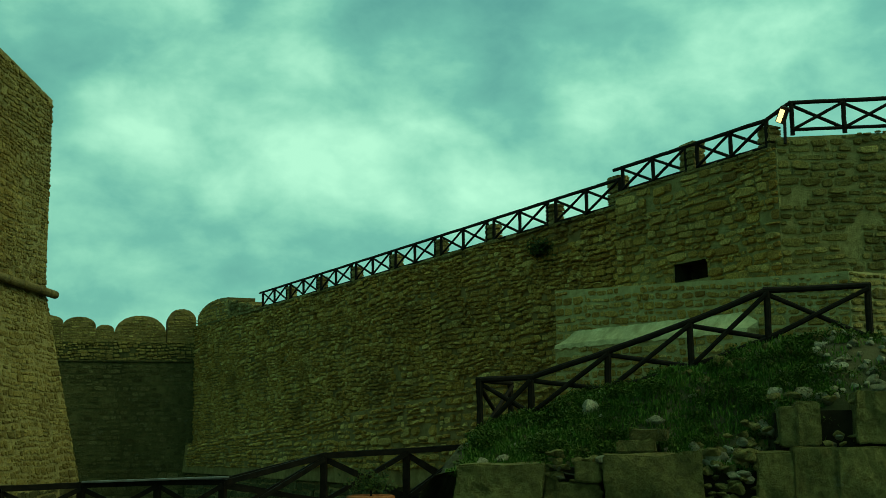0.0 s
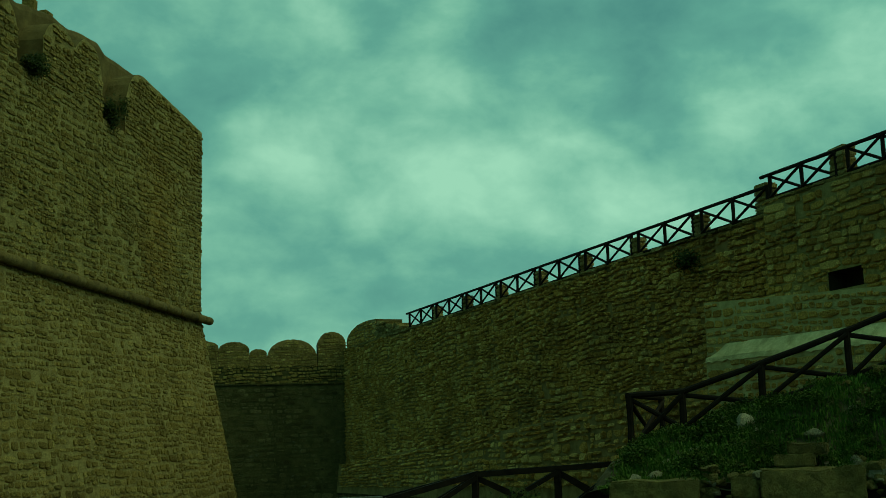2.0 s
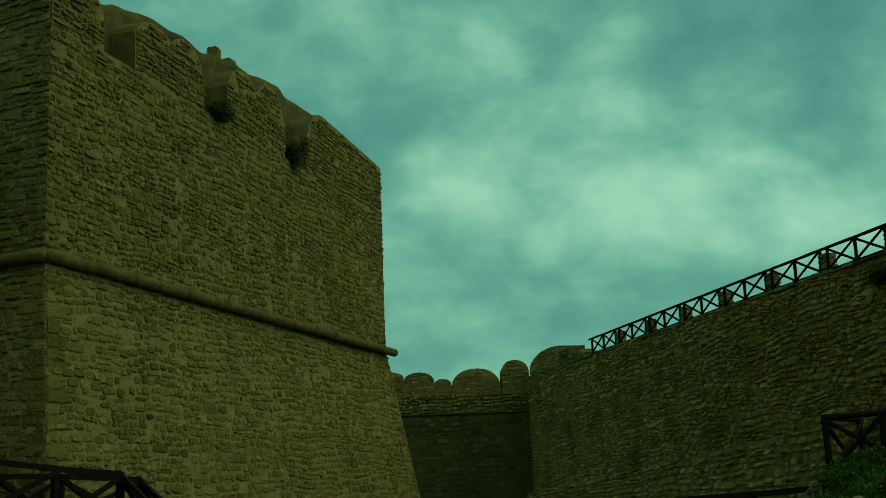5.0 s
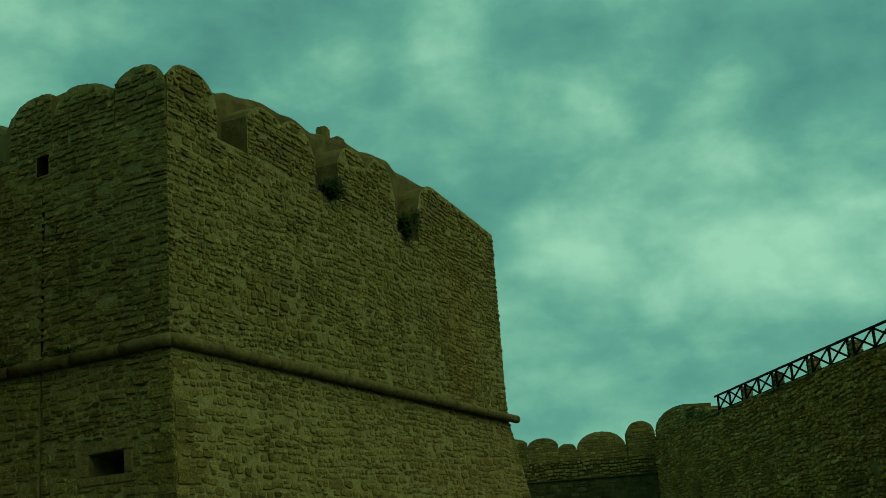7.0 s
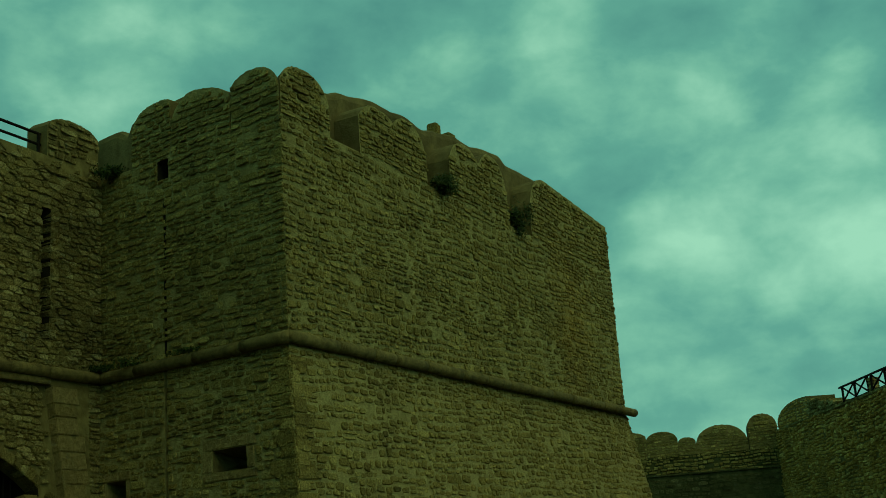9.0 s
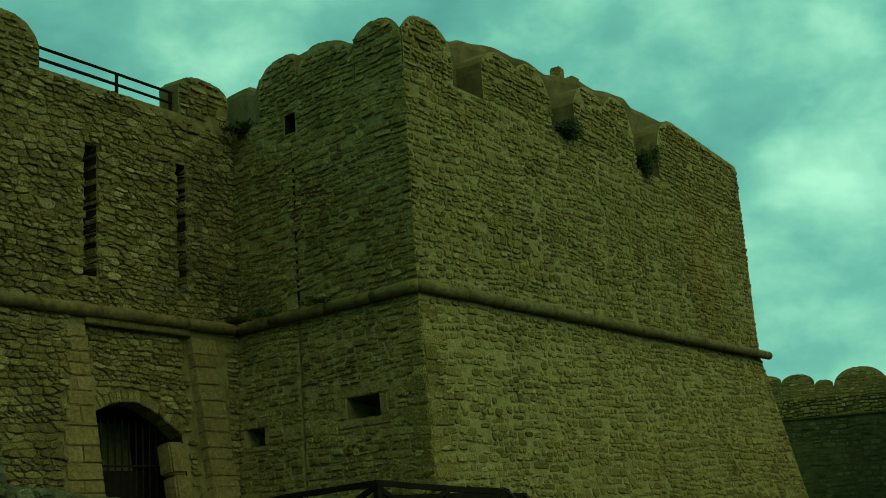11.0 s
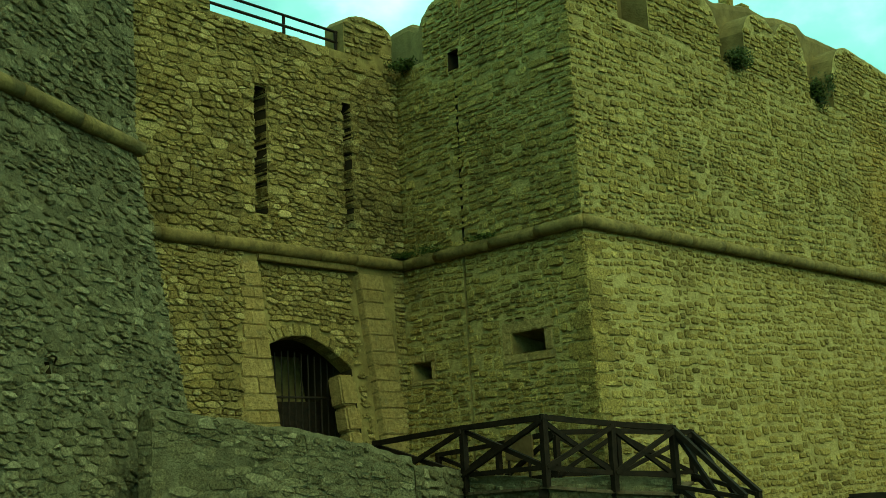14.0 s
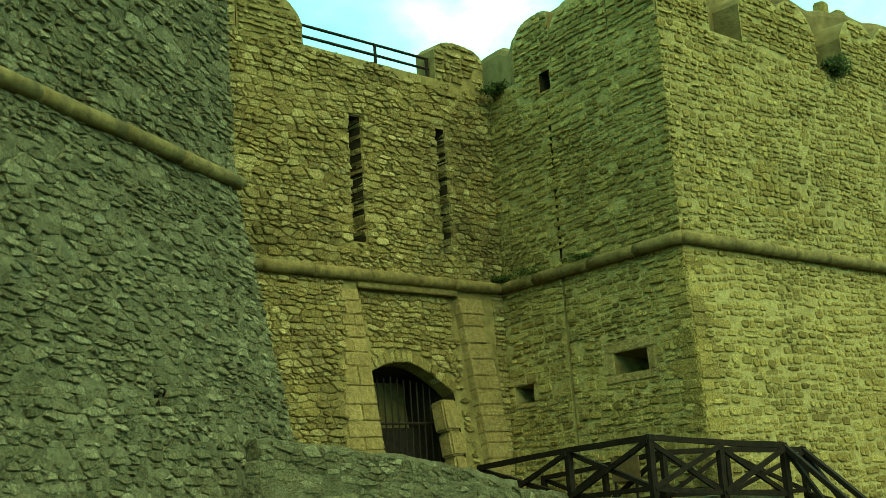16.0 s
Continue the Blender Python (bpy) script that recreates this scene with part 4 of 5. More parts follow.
# railing on the gate wall
r0, r1 = upG.at(LG - 6.42, upG.H) - n_g * 0.25, upG.at(LG - 1.9, upG.H) - n_g * 0.25
railing = thing("wall_railing", "dark two-bar wooden railing on top of the gate wall", "railing", at=r0)
rd = r1 - r0
for z in (0.63, 0.34):
    part("rail", beam(UP * z, rd + UP * z, 0.038, 8, int(z * 100)), "wood", railing)
for k in (0.03, 0.565, 0.97):
    part("post", beam(rd * k - UP * 0.02, rd * k + UP * 0.65, 0.045, 8, int(k * 100)), "wood", railing)

# ---------------------------------------------------------------- bastion beside the gate
bastion = thing("bastion", "tall battered corner bastion of grey rubble stone beside the gate", "bastion")
ZB = 13.6
upB = Face(v3(BF, ZC), v3(BR, ZC), v3(BR, ZB), v3(BF, ZB))
loB = Face(v3(BF0, 0), v3(BR0, 0), v3(BR, ZC), v3(BF, ZC))
bb = BR + d_back * 9
bb0 = BR0 + d_back * 9
hb = (loB.L - 3.85, loB.L - 3.73, 3.12, 3.28, 0.4)
wall_core("wall", upB, 1.8, [], "mortar_bastion", "upper bastion wall", bastion, mitre=(0, 0.8))
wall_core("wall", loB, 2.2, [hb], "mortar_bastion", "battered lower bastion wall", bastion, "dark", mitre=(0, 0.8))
side_up = Face(v3(BR, ZC), v3(bb, ZC), v3(bb, ZB), v3(BR, ZB))
side_lo = Face(v3(BR0, 0), v3(bb0, 0), v3(bb, ZC), v3(BR, ZC))
wall_core("wall", side_up, 1.8, [], "mortar_gate", "upper bastion wall", bastion, mitre=(0.8, 0))
wall_core("wall", side_lo, 2.2, [], "mortar_gate", "battered lower bastion wall", bastion, mitre=(0.8, 0))
lay("rubble_masonry", upB, courses(upB, 101, row=(0.08, 0.15), ratio=(1.6, 3.8), gap=0.02, wave=0.06, u0=max(0.0, upB.L - 9)), "bastion", bastion, 102, fit=True, squash=2.4, gap=0.012, proud=(0.006, 0.06), rings=ROUNDED, amp=0.06, lean=0.25, chips=0.5, single=(upB.L - 2.4, upB.L, 0.2, 2.6))
skin("mortar_coat", upB, 0.06, "mortar_bastion", bastion, lift=0.006, step=0.06, rough=0.035)
skin("mortar_coat", loB, 0.06, "mortar_bastion", bastion, lift=0.006, step=0.06, rough=0.035, holes=[hb])
lay("rubble_masonry", loB, courses(loB, 103, row=(0.08, 0.15), ratio=(1.6, 3.8), gap=0.02, wave=0.06, u0=max(0.0, loB.L - 9)), "bastion", bastion, 104, fit=True, squash=2.4, gap=0.012, proud=(0.006, 0.055), rings=ROUNDED, amp=0.06, lean=0.25, chips=0.5, holes=[hb], single=(loB.L - 2.6, loB.L, 4.2, 6.9))

# ---------------------------------------------------------------- cordons
o_ = 0.10
ZK = ZC - 0.085
c_cc = offset_corner(CC, d_left, d_right, o_)
c_ct = offset_corner(CT, d_right, d_third, o_ + 0.12)
c_ci = offset_corner(CI, d_gate, d_left, o_)
c_gx = GX + Vector((d_gate.y, -d_gate.x)) * o_
c_br = offset_corner(BR, d_bast, d_back, o_)
c_bf = BF + Vector((d_bast.y, -d_bast.x)) * o_
cordon("cordon_stone", [v3(c_ci, ZK), v3(c_cc, ZK)], tower, seed=1)
cordon("cordon_stone", [v3(c_cc, ZK), v3(c_ct + d_right * 0.2, ZK)], tower, seed=2)
cordon("cordon_stone", [v3(c_gx, ZK), v3(c_ci, ZK)], gate_wall, seed=3)
cordon("cordon_stone", [v3(c_bf, ZK), v3(c_br, ZK)], bastion, seed=4, r=0.125)

# ---------------------------------------------------------------- the long curtain wall
LA, LD = Vector((27.76, 58.96)), Vector((-0.09436, -0.99554))
LN = Vector((LD.y, -LD.x, 0))


def lw(u, z, out=0.0):
    p = LA + LD * u
    return Vector((p.x, p.y, z)) + LN * out


U0, UJ, UE = -11.6, 31.75, 38.65
ZL, ZJ = 8.42, 8.82
long_wall = thing("curtain_wall", "long level curtain wall of dark rough rubble with a stepped foot", "wall", kind="structure")
ZF = 1.2                    # where the upper wall starts, behind its foot
fA = Face(lw(U0, ZF), lw(UJ, ZF), lw(UJ, ZL), lw(U0, ZL))
fB = Face(lw(UJ, ZF, 0.06), lw(UE, ZF, 0.06), lw(UE, ZJ, 0.06), lw(UJ, ZJ, 0.06))
fC = Face(lw(U0 - 1.6, -0.3, 0.62), lw(UE, -0.3, 0.62), lw(UE, 4.10, 0.46), lw(U0 - 1.6, 1.25, 0.46))
niche = (34.42 - UJ, 35.82 - UJ, 5.82 - ZF, 6.34 - ZF, 0.6)
wall_core("wall", fA, 2.2, [], "mortar_long", "upper curtain wall", long_wall)
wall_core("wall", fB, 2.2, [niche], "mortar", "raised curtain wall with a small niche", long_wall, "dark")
wall_core("wall", fC, 2.4, [], "mortar_long", "projecting foot of the curtain wall", long_wall)
lay("rubble_masonry", fA, courses(fA, 111, row=(0.11, 0.25), ratio=(0.75, 2.1), gap=0.02, wave=0.09, loose=0.3), "long", long_wall, 112, proud=(0.02, 0.11), rings=ROUNDED, amp=0.06, lean=0.1, single=(32, 42, 2.2, 4.7))
lay("rubble_masonry", fB, courses(fB, 113, row=(0.15, 0.28), ratio=(1.0, 2.4), gap=0.03, wave=0.05, loose=0.4), "long", long_wall, 114, rings=ROUNDED, amp=0.04, holes=[niche], proud=(0.02, 0.08), single=(0, 6.4, 4.7, 7.5))
lay("rubble_masonry", fC, courses(fC, 115, row=(0.18, 0.34), ratio=(0.9, 2.2), gap=0.05, v0=0.6, loose=0.5), "long", long_wall, 116, proud=(0.03, 0.14), rings=ROUNDED, amp=0.06, lean=0.3, keep=lambda u, v: u > 2)
rng = random.Random(117)
u = U0
while u < UE - 0.5:                       # coping along the wall's edge and along its foot
    w = rng.uniform(0.45, 0.9)
    z = ZL if u < UJ else ZJ
    part("coping_stone", oriented_box(lw(u, z - 0.02, -0.5), Vector((LD.x, LD.y, 0)), LN, UP, (w - 0.02, 0.58 + rng.uniform(0, 0.05), rng.uniform(0.09, 0.14)), 0.03, 0.02, int(u * 97)), "gate_single", long_wall)
    u += w

# posts and railings on the curtain wall
LD3 = Vector((LD.x, LD.y, 0))
first_bay = None
stone_post = None


def bay(u, length, z, rail):
    b_ = [lw(u + 0.40, z, 0.0), lw(u + 0.40 + (length - 0.5) / 2, z, 0.0), lw(u + length - 0.08, z, 0.0)]
    root = fence("wall_railing", b_, [p + UP * rail for p in b_], "dark wooden railing with crossed braces along the wall walk", "railings on the curtain wall", r=0.055, low=0.12, seed=int(u * 10) + 300)
    part("top_rail", beam(-LD3 * 0.45 + UP * rail, LD3 * 0.02 + UP * rail, 0.055, 8, 3), "wood", root)
    return root


post_us = [4.0 * k for k in range(8)]
for i, u in enumerate(post_us):
    if i == 0:
        first_bay = bay(u, 4.0, ZL, 0.9)
    else:
        copy_thing(first_bay, Matrix.Translation(first_bay.location + LD3 * u))
ub = [plan_hit(LA, LA + LD, a)[1] for a in (42.1, 45.55, 49.3)]
bay(ub[0], ub[1] - ub[0], ZJ, 0.82)
bay(ub[1], ub[2] - ub[1], ZJ, 0.82)


def stone_pier(u, z, h, seed, wide=0.52):
    p = lw(u, z, -0.42)
    root = thing("stone_pier", "small square pier of stacked stones on the wall edge", "pier", "stone piers along the wall walk", at=p)
    rng = random.Random(seed)
    v = 0.0
    while v < h - 0.05:
        k = min(rng.uniform(0.13, 0.2), h - v)
        w = wide * rng.uniform(0.92, 1.05)
        part("stone", oriented_box(UP * v - LD3 * w / 2, LD3, LN, UP, (w, 0.45, k - 0.01), 0.03, 0.018, seed * 20 + int(v * 100)), "gate_single", root)
        v += k


for i, u in enumerate(post_us[1:]):
    stone_pier(u + 0.05, ZL + 0.08, 0.72, 400 + i)
stone_pier(ub[0] - 0.1, ZL + 0.08, 1.0, 420, 0.62)
stone_pier(ub[1] - 0.05, ZJ + 0.08, 0.85, 421, 0.66)
stone_pier(ub[2] - 0.2, ZJ + 0.08, 0.60, 422, 0.45)

# wall turning beyond the lamp
TA = LA + LD * UE
TD = Vector((0.752, -0.659))
TN = Vector((TD.y, -TD.x, 0))
TD3 = Vector((TD.x, TD.y, 0))
fT = Face(v3(TA, 0), v3(TA + TD * 14, 0), v3(TA + TD * 14, 9.1), v3(TA, 9.1))
turn_wall = thing("turn_wall", "return of the curtain wall in ochre rubble with pale mortar", "wall", kind="structure")
wall_core("wall", fT, 2.0, [], "mortar", "return wall", turn_wall)
lay("rubble_masonry", fT, courses(fT, 121, row=(0.16, 0.29), ratio=(1.0, 2.3), gap=0.04, wave=0.05, v0=3.0, u0=-0.06, u1=7, loose=0.4), "tower", turn_wall, 122, gap=0.04, squash=2.0, rings=ROUNDED, amp=0.03, proud=(0.02, 0.07), single=(0, 4, 5.2, 9.0))
tb = [v3(TA + TD * (0.42 + 1.30 * k), 9.18) - TN * 0.15 for k in range(10)]
turn_rail = fence("wall_railing", tb, [p + UP * 0.86 for p in tb], "dark wooden railing with crossed braces along the wall walk", "railings on the curtain wall", r=0.055, low=0.14, seed=500)
part("top_rail", beam(lw(ub[2] - 0.1, ZJ + 0.82) - tb[0], UP * 0.88, 0.055, 8, 4), "wood", turn_rail)

# floodlight at the turn
lp = Vector((24.20, 20.30, 9.66))
lamp = thing("floodlight", "lit rectangular floodlight in a dark housing on the wall corner", "lamp", at=lp)
lx = Vector((0.5, -0.86, 0.0)).normalized()
ln = Vector((-0.80, -0.46, -0.35)).normalized()
ly = ln.cross(lx)
lx, ly = lx * 0.9 - ly * 0.43, ly * 0.9 + lx * 0.43          # the lamp hangs askew
part("housing", oriented_box(-lx * 0.16 - ly * 0.24 - ln * 0.2, lx, ly, ln, (0.24, 0.44, 0.18), 0.02), "iron", lamp)
part("glass", oriented_box(-lx * 0.13 - ly * 0.21 + ln * 0.001, lx, ly, ln, (0.12, 0.34, 0.02), 0.005), "lamp_glass", lamp, "glowing pale yellow glass")
part("bracket", beam(-UP * 0.75, -UP * 0.1 - ln * 0.1, 0.04, 6), "iron", lamp)

# ---------------------------------------------------------------- far wall with merlons
FR = LA + LD * U0
FLp = Vector((14.0, 75.2))
FD = (FR - FLp).normalized()
far_wall = thing("far_wall", "distant curtain wall of dark plastered stone with rounded merlons", "wall", kind="structure")
fF = Face(v3(FLp, 0), v3(FR, 0), v3(FR, 7.5), v3(FLp, 7.5))
FW = (FR - FLp).length


def fu(az):
    return plan_hit(FLp, FR, az)[1]


weep = (fu(19.9), fu(20.05), 4.62, 4.84, 0.5)
wall_core("wall", fF, 1.6, [weep], "mortar_olive", "far wall", far_wall, "dark")
lay("rubble_masonry", fF, courses(fF, 131, row=(0.13, 0.24), ratio=(0.9, 2.2), gap=0.02, v0=6.4, u0=2, wave=0.06, loose=0.3), "tower", far_wall, 132, proud=(0.03, 0.11), rings=ROUNDED, amp=0.05, lean=0.25)
lay("rubble_masonry", fF, courses(fF, 133, row=(0.2, 0.36), v1=6.2, u0=2, gap=0.08), "dark_olive", far_wall, 134, gap=0.03, proud=(-0.01, 0.04), rings=ROUNDED, amp=0.03)
FD3 = Vector((FD.x, FD.y, 0))
FN = fF.n
o = fF.at(1.0, 6.33)
part("string_course", oriented_box(o - FN * 0.2, FD3, FN, UP, (FW - 1.0, 0.32, 0.1), 0.02), "dark_olive", far_wall)
for i, (a0, a1, zs, zt) in enumerate(((14.6, 16.38, 8.72, 9.12), (16.385, 17.82, 8.4, 9.02), (17.825, 18.62, 8.2, 8.56), (18.625, 20.95, 7.9, 9.13), (20.99, 22.30, 8.7, 9.58))):
    p, q = fu(a0), fu(a1)
    merlon("merlon", fF, p, q, 7.5, lambda u, p=p, q=q, zs=zs, zt=zt: bow(u, p - 0.02, q + 0.02, zs, zt), 1.5, "tower", far_wall, 140 + i, core="mortar_long")
ma, mb = plan_hit(LA, LA + LD, 22.35)[1] - U0, plan_hit(LA, LA + LD, 23.75)[1] - U0
merlon("merlon", fA, ma, mb, ZL, lambda u: bow(u, ma - 0.05, mb + 2.0, 8.8, 9.75), 1.6, "long", long_wall, 150, core="mortar_long")
rng = random.Random(151)
uc = U0 + mb - 0.7
while uc < U0 + mb + 5.4:                 # broken top courses that step down to the wall walk
    w, top_ = rng.uniform(0.4, 0.8), 9.52 - 0.17 * (uc - U0 - mb) + rng.uniform(-0.06, 0.06)
    zc = 8.42
    while zc < top_ - 0.08:
        h = min(rng.uniform(0.16, 0.3), top_ - zc)
        part("coping_stone", oriented_box(lw(uc + rng.uniform(-0.05, 0.05), zc, -0.9), LD3, LN, UP, (w - 0.03, 0.9 + rng.uniform(-0.02, 0.09), h - 0.015), 0.04, 0.025, rng.randrange(9999)), "gate_single", long_wall)
        zc += h
    uc += w

# feet of the walls down in the ditch
def skirt(a, b, out, parent, mat):
    """The wall's foot below the yard's level."""
    d = (b - a).normalized()
    n_ = Vector((d.y, -d.x))
    f_ = Face(v3(a + n_ * out, -3.2), v3(b + n_ * out, -3.2), v3(b, 0.0), v3(a, 0.0))
    wall_core("wall_foot", f_, 2.0, [], mat, "foot of the wall in the ditch", parent)
    lay("rubble_masonry", f_, courses(f_, 900, row=(0.22, 0.38), v0=1.2), "dark_olive", parent, 901, proud=(0.02, 0.06))


skirt(CI0, CC0, 0.25, tower, "mortar")
skirt(CC0, CT0, 0.25, tower, "mortar")
skirt(CT0, third1, 0.25, tower, "mortar")
skirt(GX0, CI0, 0.25, gate_wall, "mortar_gate")
skirt(FLp, FR, 0.1, far_wall, "mortar_olive")
la_, lb0 = lw(U0, 0, 0.45), lw(UE, 0, 0.45)
skirt(Vector((la_.x, la_.y)), Vector((lb0.x, lb0.y)), 0.1, long_wall, "mortar_long")

# ---------------------------------------------------------------- low parapet beside the ramp to the gate
def bearing(az, dist, z=0.0):
    return Vector((math.sin(radians(az)) * dist, math.cos(radians(az)) * dist, z))


def ribbon_wall(name, pts, thick, mat, label, seed, steps=70, rough=0.03):
    """A low wall with an uneven top; pts: places along its head."""
    rng = random.Random(seed)
    pts = [Vector(p) for p in pts]
    cum = [0.0]
    for a, b in zip(pts, pts[1:]):
        cum.append(cum[-1] + (b - a).length)
    top = []
    for i in range(steps + 1):
        d = cum[-1] * i / steps
        j = max(k for k in range(len(pts) - 1) if cum[k] <= d + 1e-9)
        top.append(pts[j].lerp(pts[j + 1], (d - cum[j]) / (cum[j + 1] - cum[j])))
    bm = bmesh.new()
    rows = []
    side = (pts[-1] - pts[0]).cross(UP).normalized()
    for p in top:
        h = rough * noise.noise(p * 1.3) * 2 + rough * noise.noise(p * 5)
        ring = []
        for k in range(9):
            z = (p.z + h) * k / 8
            ring.append(Vector((p.x, p.y, z)) + side * (0.03 * noise.noise(Vector((p.x * 2, p.y * 2, z * 3))) + (0.0 if k < 8 else -0.05)))
        ring.append(Vector((p.x, p.y, p.z + h + 0.02)) - side * thick * 0.5)
        ring.append(Vector((p.x, p.y, p.z + h - 0.04)) - side * thick)
        ring.append(Vector((p.x, p.y, 0)) - side * thick)
        rows.append([bm.verts.new(q) for q in ring])
    for a, b in zip(rows, rows[1:]):
        for k in range(len(a) - 1):
            bm.faces.new((a[k], b[k], b[k + 1], a[k + 1]))
    bm.faces.new(rows[0])
    bm.faces.new(rows[-1][::-1])
    return part(name, bm, mat, label=label, smooth=False)


head = [bearing(-20.45, 17.05, 2.60), bearing(-19.8, 17.15, 2.62), bearing(-16.8, 17.8, 2.465), bearing(-13.5, 18.6, 2.26), bearing(-10.57, 19.6, 2.05), bearing(-8.55, 20.2, 1.80)]
ramp_wall = ribbon_wall("ramp_parapet", head, 0.34, "mortar_bastion", "low weathered plaster and rubble parapet beside the gate ramp", 1)
tagged(ramp_wall, kind="structure", category="wall")
for i, (a, b_) in enumerate(zip(head, head[1:])):
    f_ = Face((a.x, a.y, 0.3), (b_.x, b_.y, 0.3), b_, a)
    lay("rubble_masonry", f_, courses(f_, 160 + i, row=(0.07, 0.14), ratio=(1.4, 3.8), gap=0.02), "bastion", ramp_wall, 170 + i, fit=True, gap=0.012, squash=2.5, proud=(-0.02, 0.028), rings=ROUNDED, lean=0.25, chips=0.45, keep=lambda u, v, f_=f_: v < f_.H - 0.03)
end_in = (head[-1] - head[0]).cross(UP).normalized() * -0.34
f_ = Face((head[0].x + end_in.x, head[0].y + end_in.y, 0.3), (head[0].x, head[0].y, 0.3), head[0], head[0] + end_in)
lay("rubble_masonry", f_, courses(f_, 166, row=(0.10, 0.2), ratio=(1.0, 2.2), gap=0.02), "bastion", ramp_wall, 176, fit=True, gap=0.012, proud=(0.0, 0.03), rings=ROUNDED)
low_head = [bearing(-8.5, 22.0, 1.72), bearing(-6.3, 25.05, 1.57), bearing(-2.4, 23.56, 1.325), bearing(0.62, 24.26, 1.335), bearing(3.4, 25.15, 1.258), bearing(3.7, 25.25, 1.25)]
low_wall = ribbon_wall("ramp_kerb", low_head, 0.4, "mortar_bastion", "low plastered kerb wall under the gangway fence", 2)
tagged(low_wall, kind="structure", category="wall")
for i, (a, b_) in enumerate(zip(low_head, low_head[1:])):
    f_ = Face((a.x, a.y, 0.3), (b_.x, b_.y, 0.3), b_, a)
    lay("rubble_masonry", f_, courses(f_, 180 + i, row=(0.1, 0.2), ratio=(1.2, 2.8), gap=0.03), "bastion", low_wall, 185 + i, gap=0.012, squash=2.0, rings=ROUNDED, proud=(0.015, 0.05), keep=lambda u, v, f_=f_: v < f_.H - 0.06)

# ---------------------------------------------------------------- timber gangway to the gate
front = [(-10.3, 27.0, 2.24), (-6.2, 24.9, 2.41), (-2.45, 23.4, 2.49), (0.66, 24.1, 2.32), (3.44, 25.0, 2.20)]
ft = [bearing(*p) for p in front]
fb = [p - UP * 1.30 for p in ft]
fence("gangway_fence", fb, ft, "dark timber fence with crossed braces along the gate gangway", "gangway fences", r=0.06, low=0.36, seed=600, square=True)
rear = [(-7.4, 29.0, 1.95), (-4.6, 27.4, 2.10), (-1.9, 25.3, 2.24), (0.9, 25.6, 2.21), (4.25, 26.9, 2.13)]
rt_ = [bearing(*p) for p in rear]
rb_ = [p - UP * 1.05 for p in rt_]
fence("gangway_fence", rb_, rt_, "dark timber fence with crossed braces along the gate gangway", "gangway fences", r=0.055, low=0.2, seed=640, square=True)
fence("stair_fence", [fb[-1], bearing(6.35, 24.2, -0.15)], [ft[-1], bearing(6.35, 24.2, 0.86)], "dark timber stair rail going down from the gangway", "gangway fences", r=0.055, low=0.15, seed=680, square=True)
fence("stair_fence", [rb_[-1], bearing(7.0, 25.9, -0.15)], [rt_[-1], bearing(7.0, 25.9, 0.86)], "dark timber stair rail going down from the gangway", "gangway fences", r=0.055, low=0.15, seed=690, square=True)
deck = thing("gangway_deck", "worn plank deck of the gangway before the gate", "deck", kind="structure")
for (f0, f1), (q0, q1) in zip(zip(fb, fb[1:]), zip(rb_, rb_[1:])):
    n = max(2, round((f1 - f0).length / 0.22))
    for i in range(n):
        a, b_ = f0.lerp(f1, i / n), f0.lerp(f1, (i + 0.93) / n)
        c_, d_ = q0.lerp(q1, (i + 0.93) / n), q0.lerp(q1, i / n)
        zz = UP * 0.015
        t4 = [a + zz, b_ + zz, c_ + zz, d_ + zz]
        mesh_part("plank", t4 + [p - UP * 0.05 for p in t4], [(0, 1, 2, 3), (7, 6, 5, 4), (1, 0, 4, 5), (2, 1, 5, 6), (3, 2, 6, 7), (0, 3, 7, 4)], "planks", deck)
# piers that carry the deck
for i, (a, b_) in enumerate(zip(fb, rb_)):
    m_ = a.lerp(b_, 0.5)
    x = (b_ - a)
    x.z = 0
    x.normalize()
    part("support", oriented_box(Vector((a.x, a.y, -0.1)) + x * 0.1, x, UP.cross(x), UP, (max(0.5, (b_ - a).length - 0.2), 0.18, min(a.z, b_.z) + 0.12), 0.02), "wood", deck)
bd = bearing(-4.3, 26.3, 1.72)
board = thing("wooden_board", "plain brown wooden board behind the gangway fence", "board", at=bd)
bx = (bearing(-2.6, 25.6) - bearing(-4.3, 26.3)).normalized()
part("panel", oriented_box(Vector((0, 0, 0)), bx, bx.cross(UP) * -1, UP, (0.78, 0.04, 0.5), 0.008), "board", board)
part("leg", beam((bx * 0.1) - UP * 0.6, bx * 0.1, 0.03, 6), "wood", board)
part("leg", beam((bx * 0.68) - UP * 0.6, bx * 0.68, 0.03, 6), "wood", board)

# ---------------------------------------------------------------- plants on the walls
def on_face(face, u, z, out):
    return face.at(u, z - face.c[0].z, out)


bush("wall_shrub", on_face(upR, 7.95, 12.62, 0.12), (0.44, 0.44, 0.26), 1300, "small green shrub rooted in a tower embrasure", 1, 0.075)
bush("wall_shrub", on_face(upR, 13.2, 12.85, 0.12), (0.32, 0.32, 0.62), 1500, "tall green shrub rooted in a tower embrasure", 2, 0.075)
bush("wall_shrub", on_face(upL, LL - 6.15, 12.55, 0.15), (0.32, 0.32, 0.24), 1000, "small green shrub where tower and gate wall meet", 3, 0.06)
bush("wall_shrub", v3(c_ci, ZC + 0.16) + Vector((-0.15, -0.15, 0)), (0.55, 0.30, 0.13), 700, "low green weeds on the string course corner", 4)
bush("wall_shrub", v3(c_ci.lerp(c_cc, 0.22), ZC + 0.12), (0.60, 0.55, 0.07), 420, "low green weeds on the string course", 5)
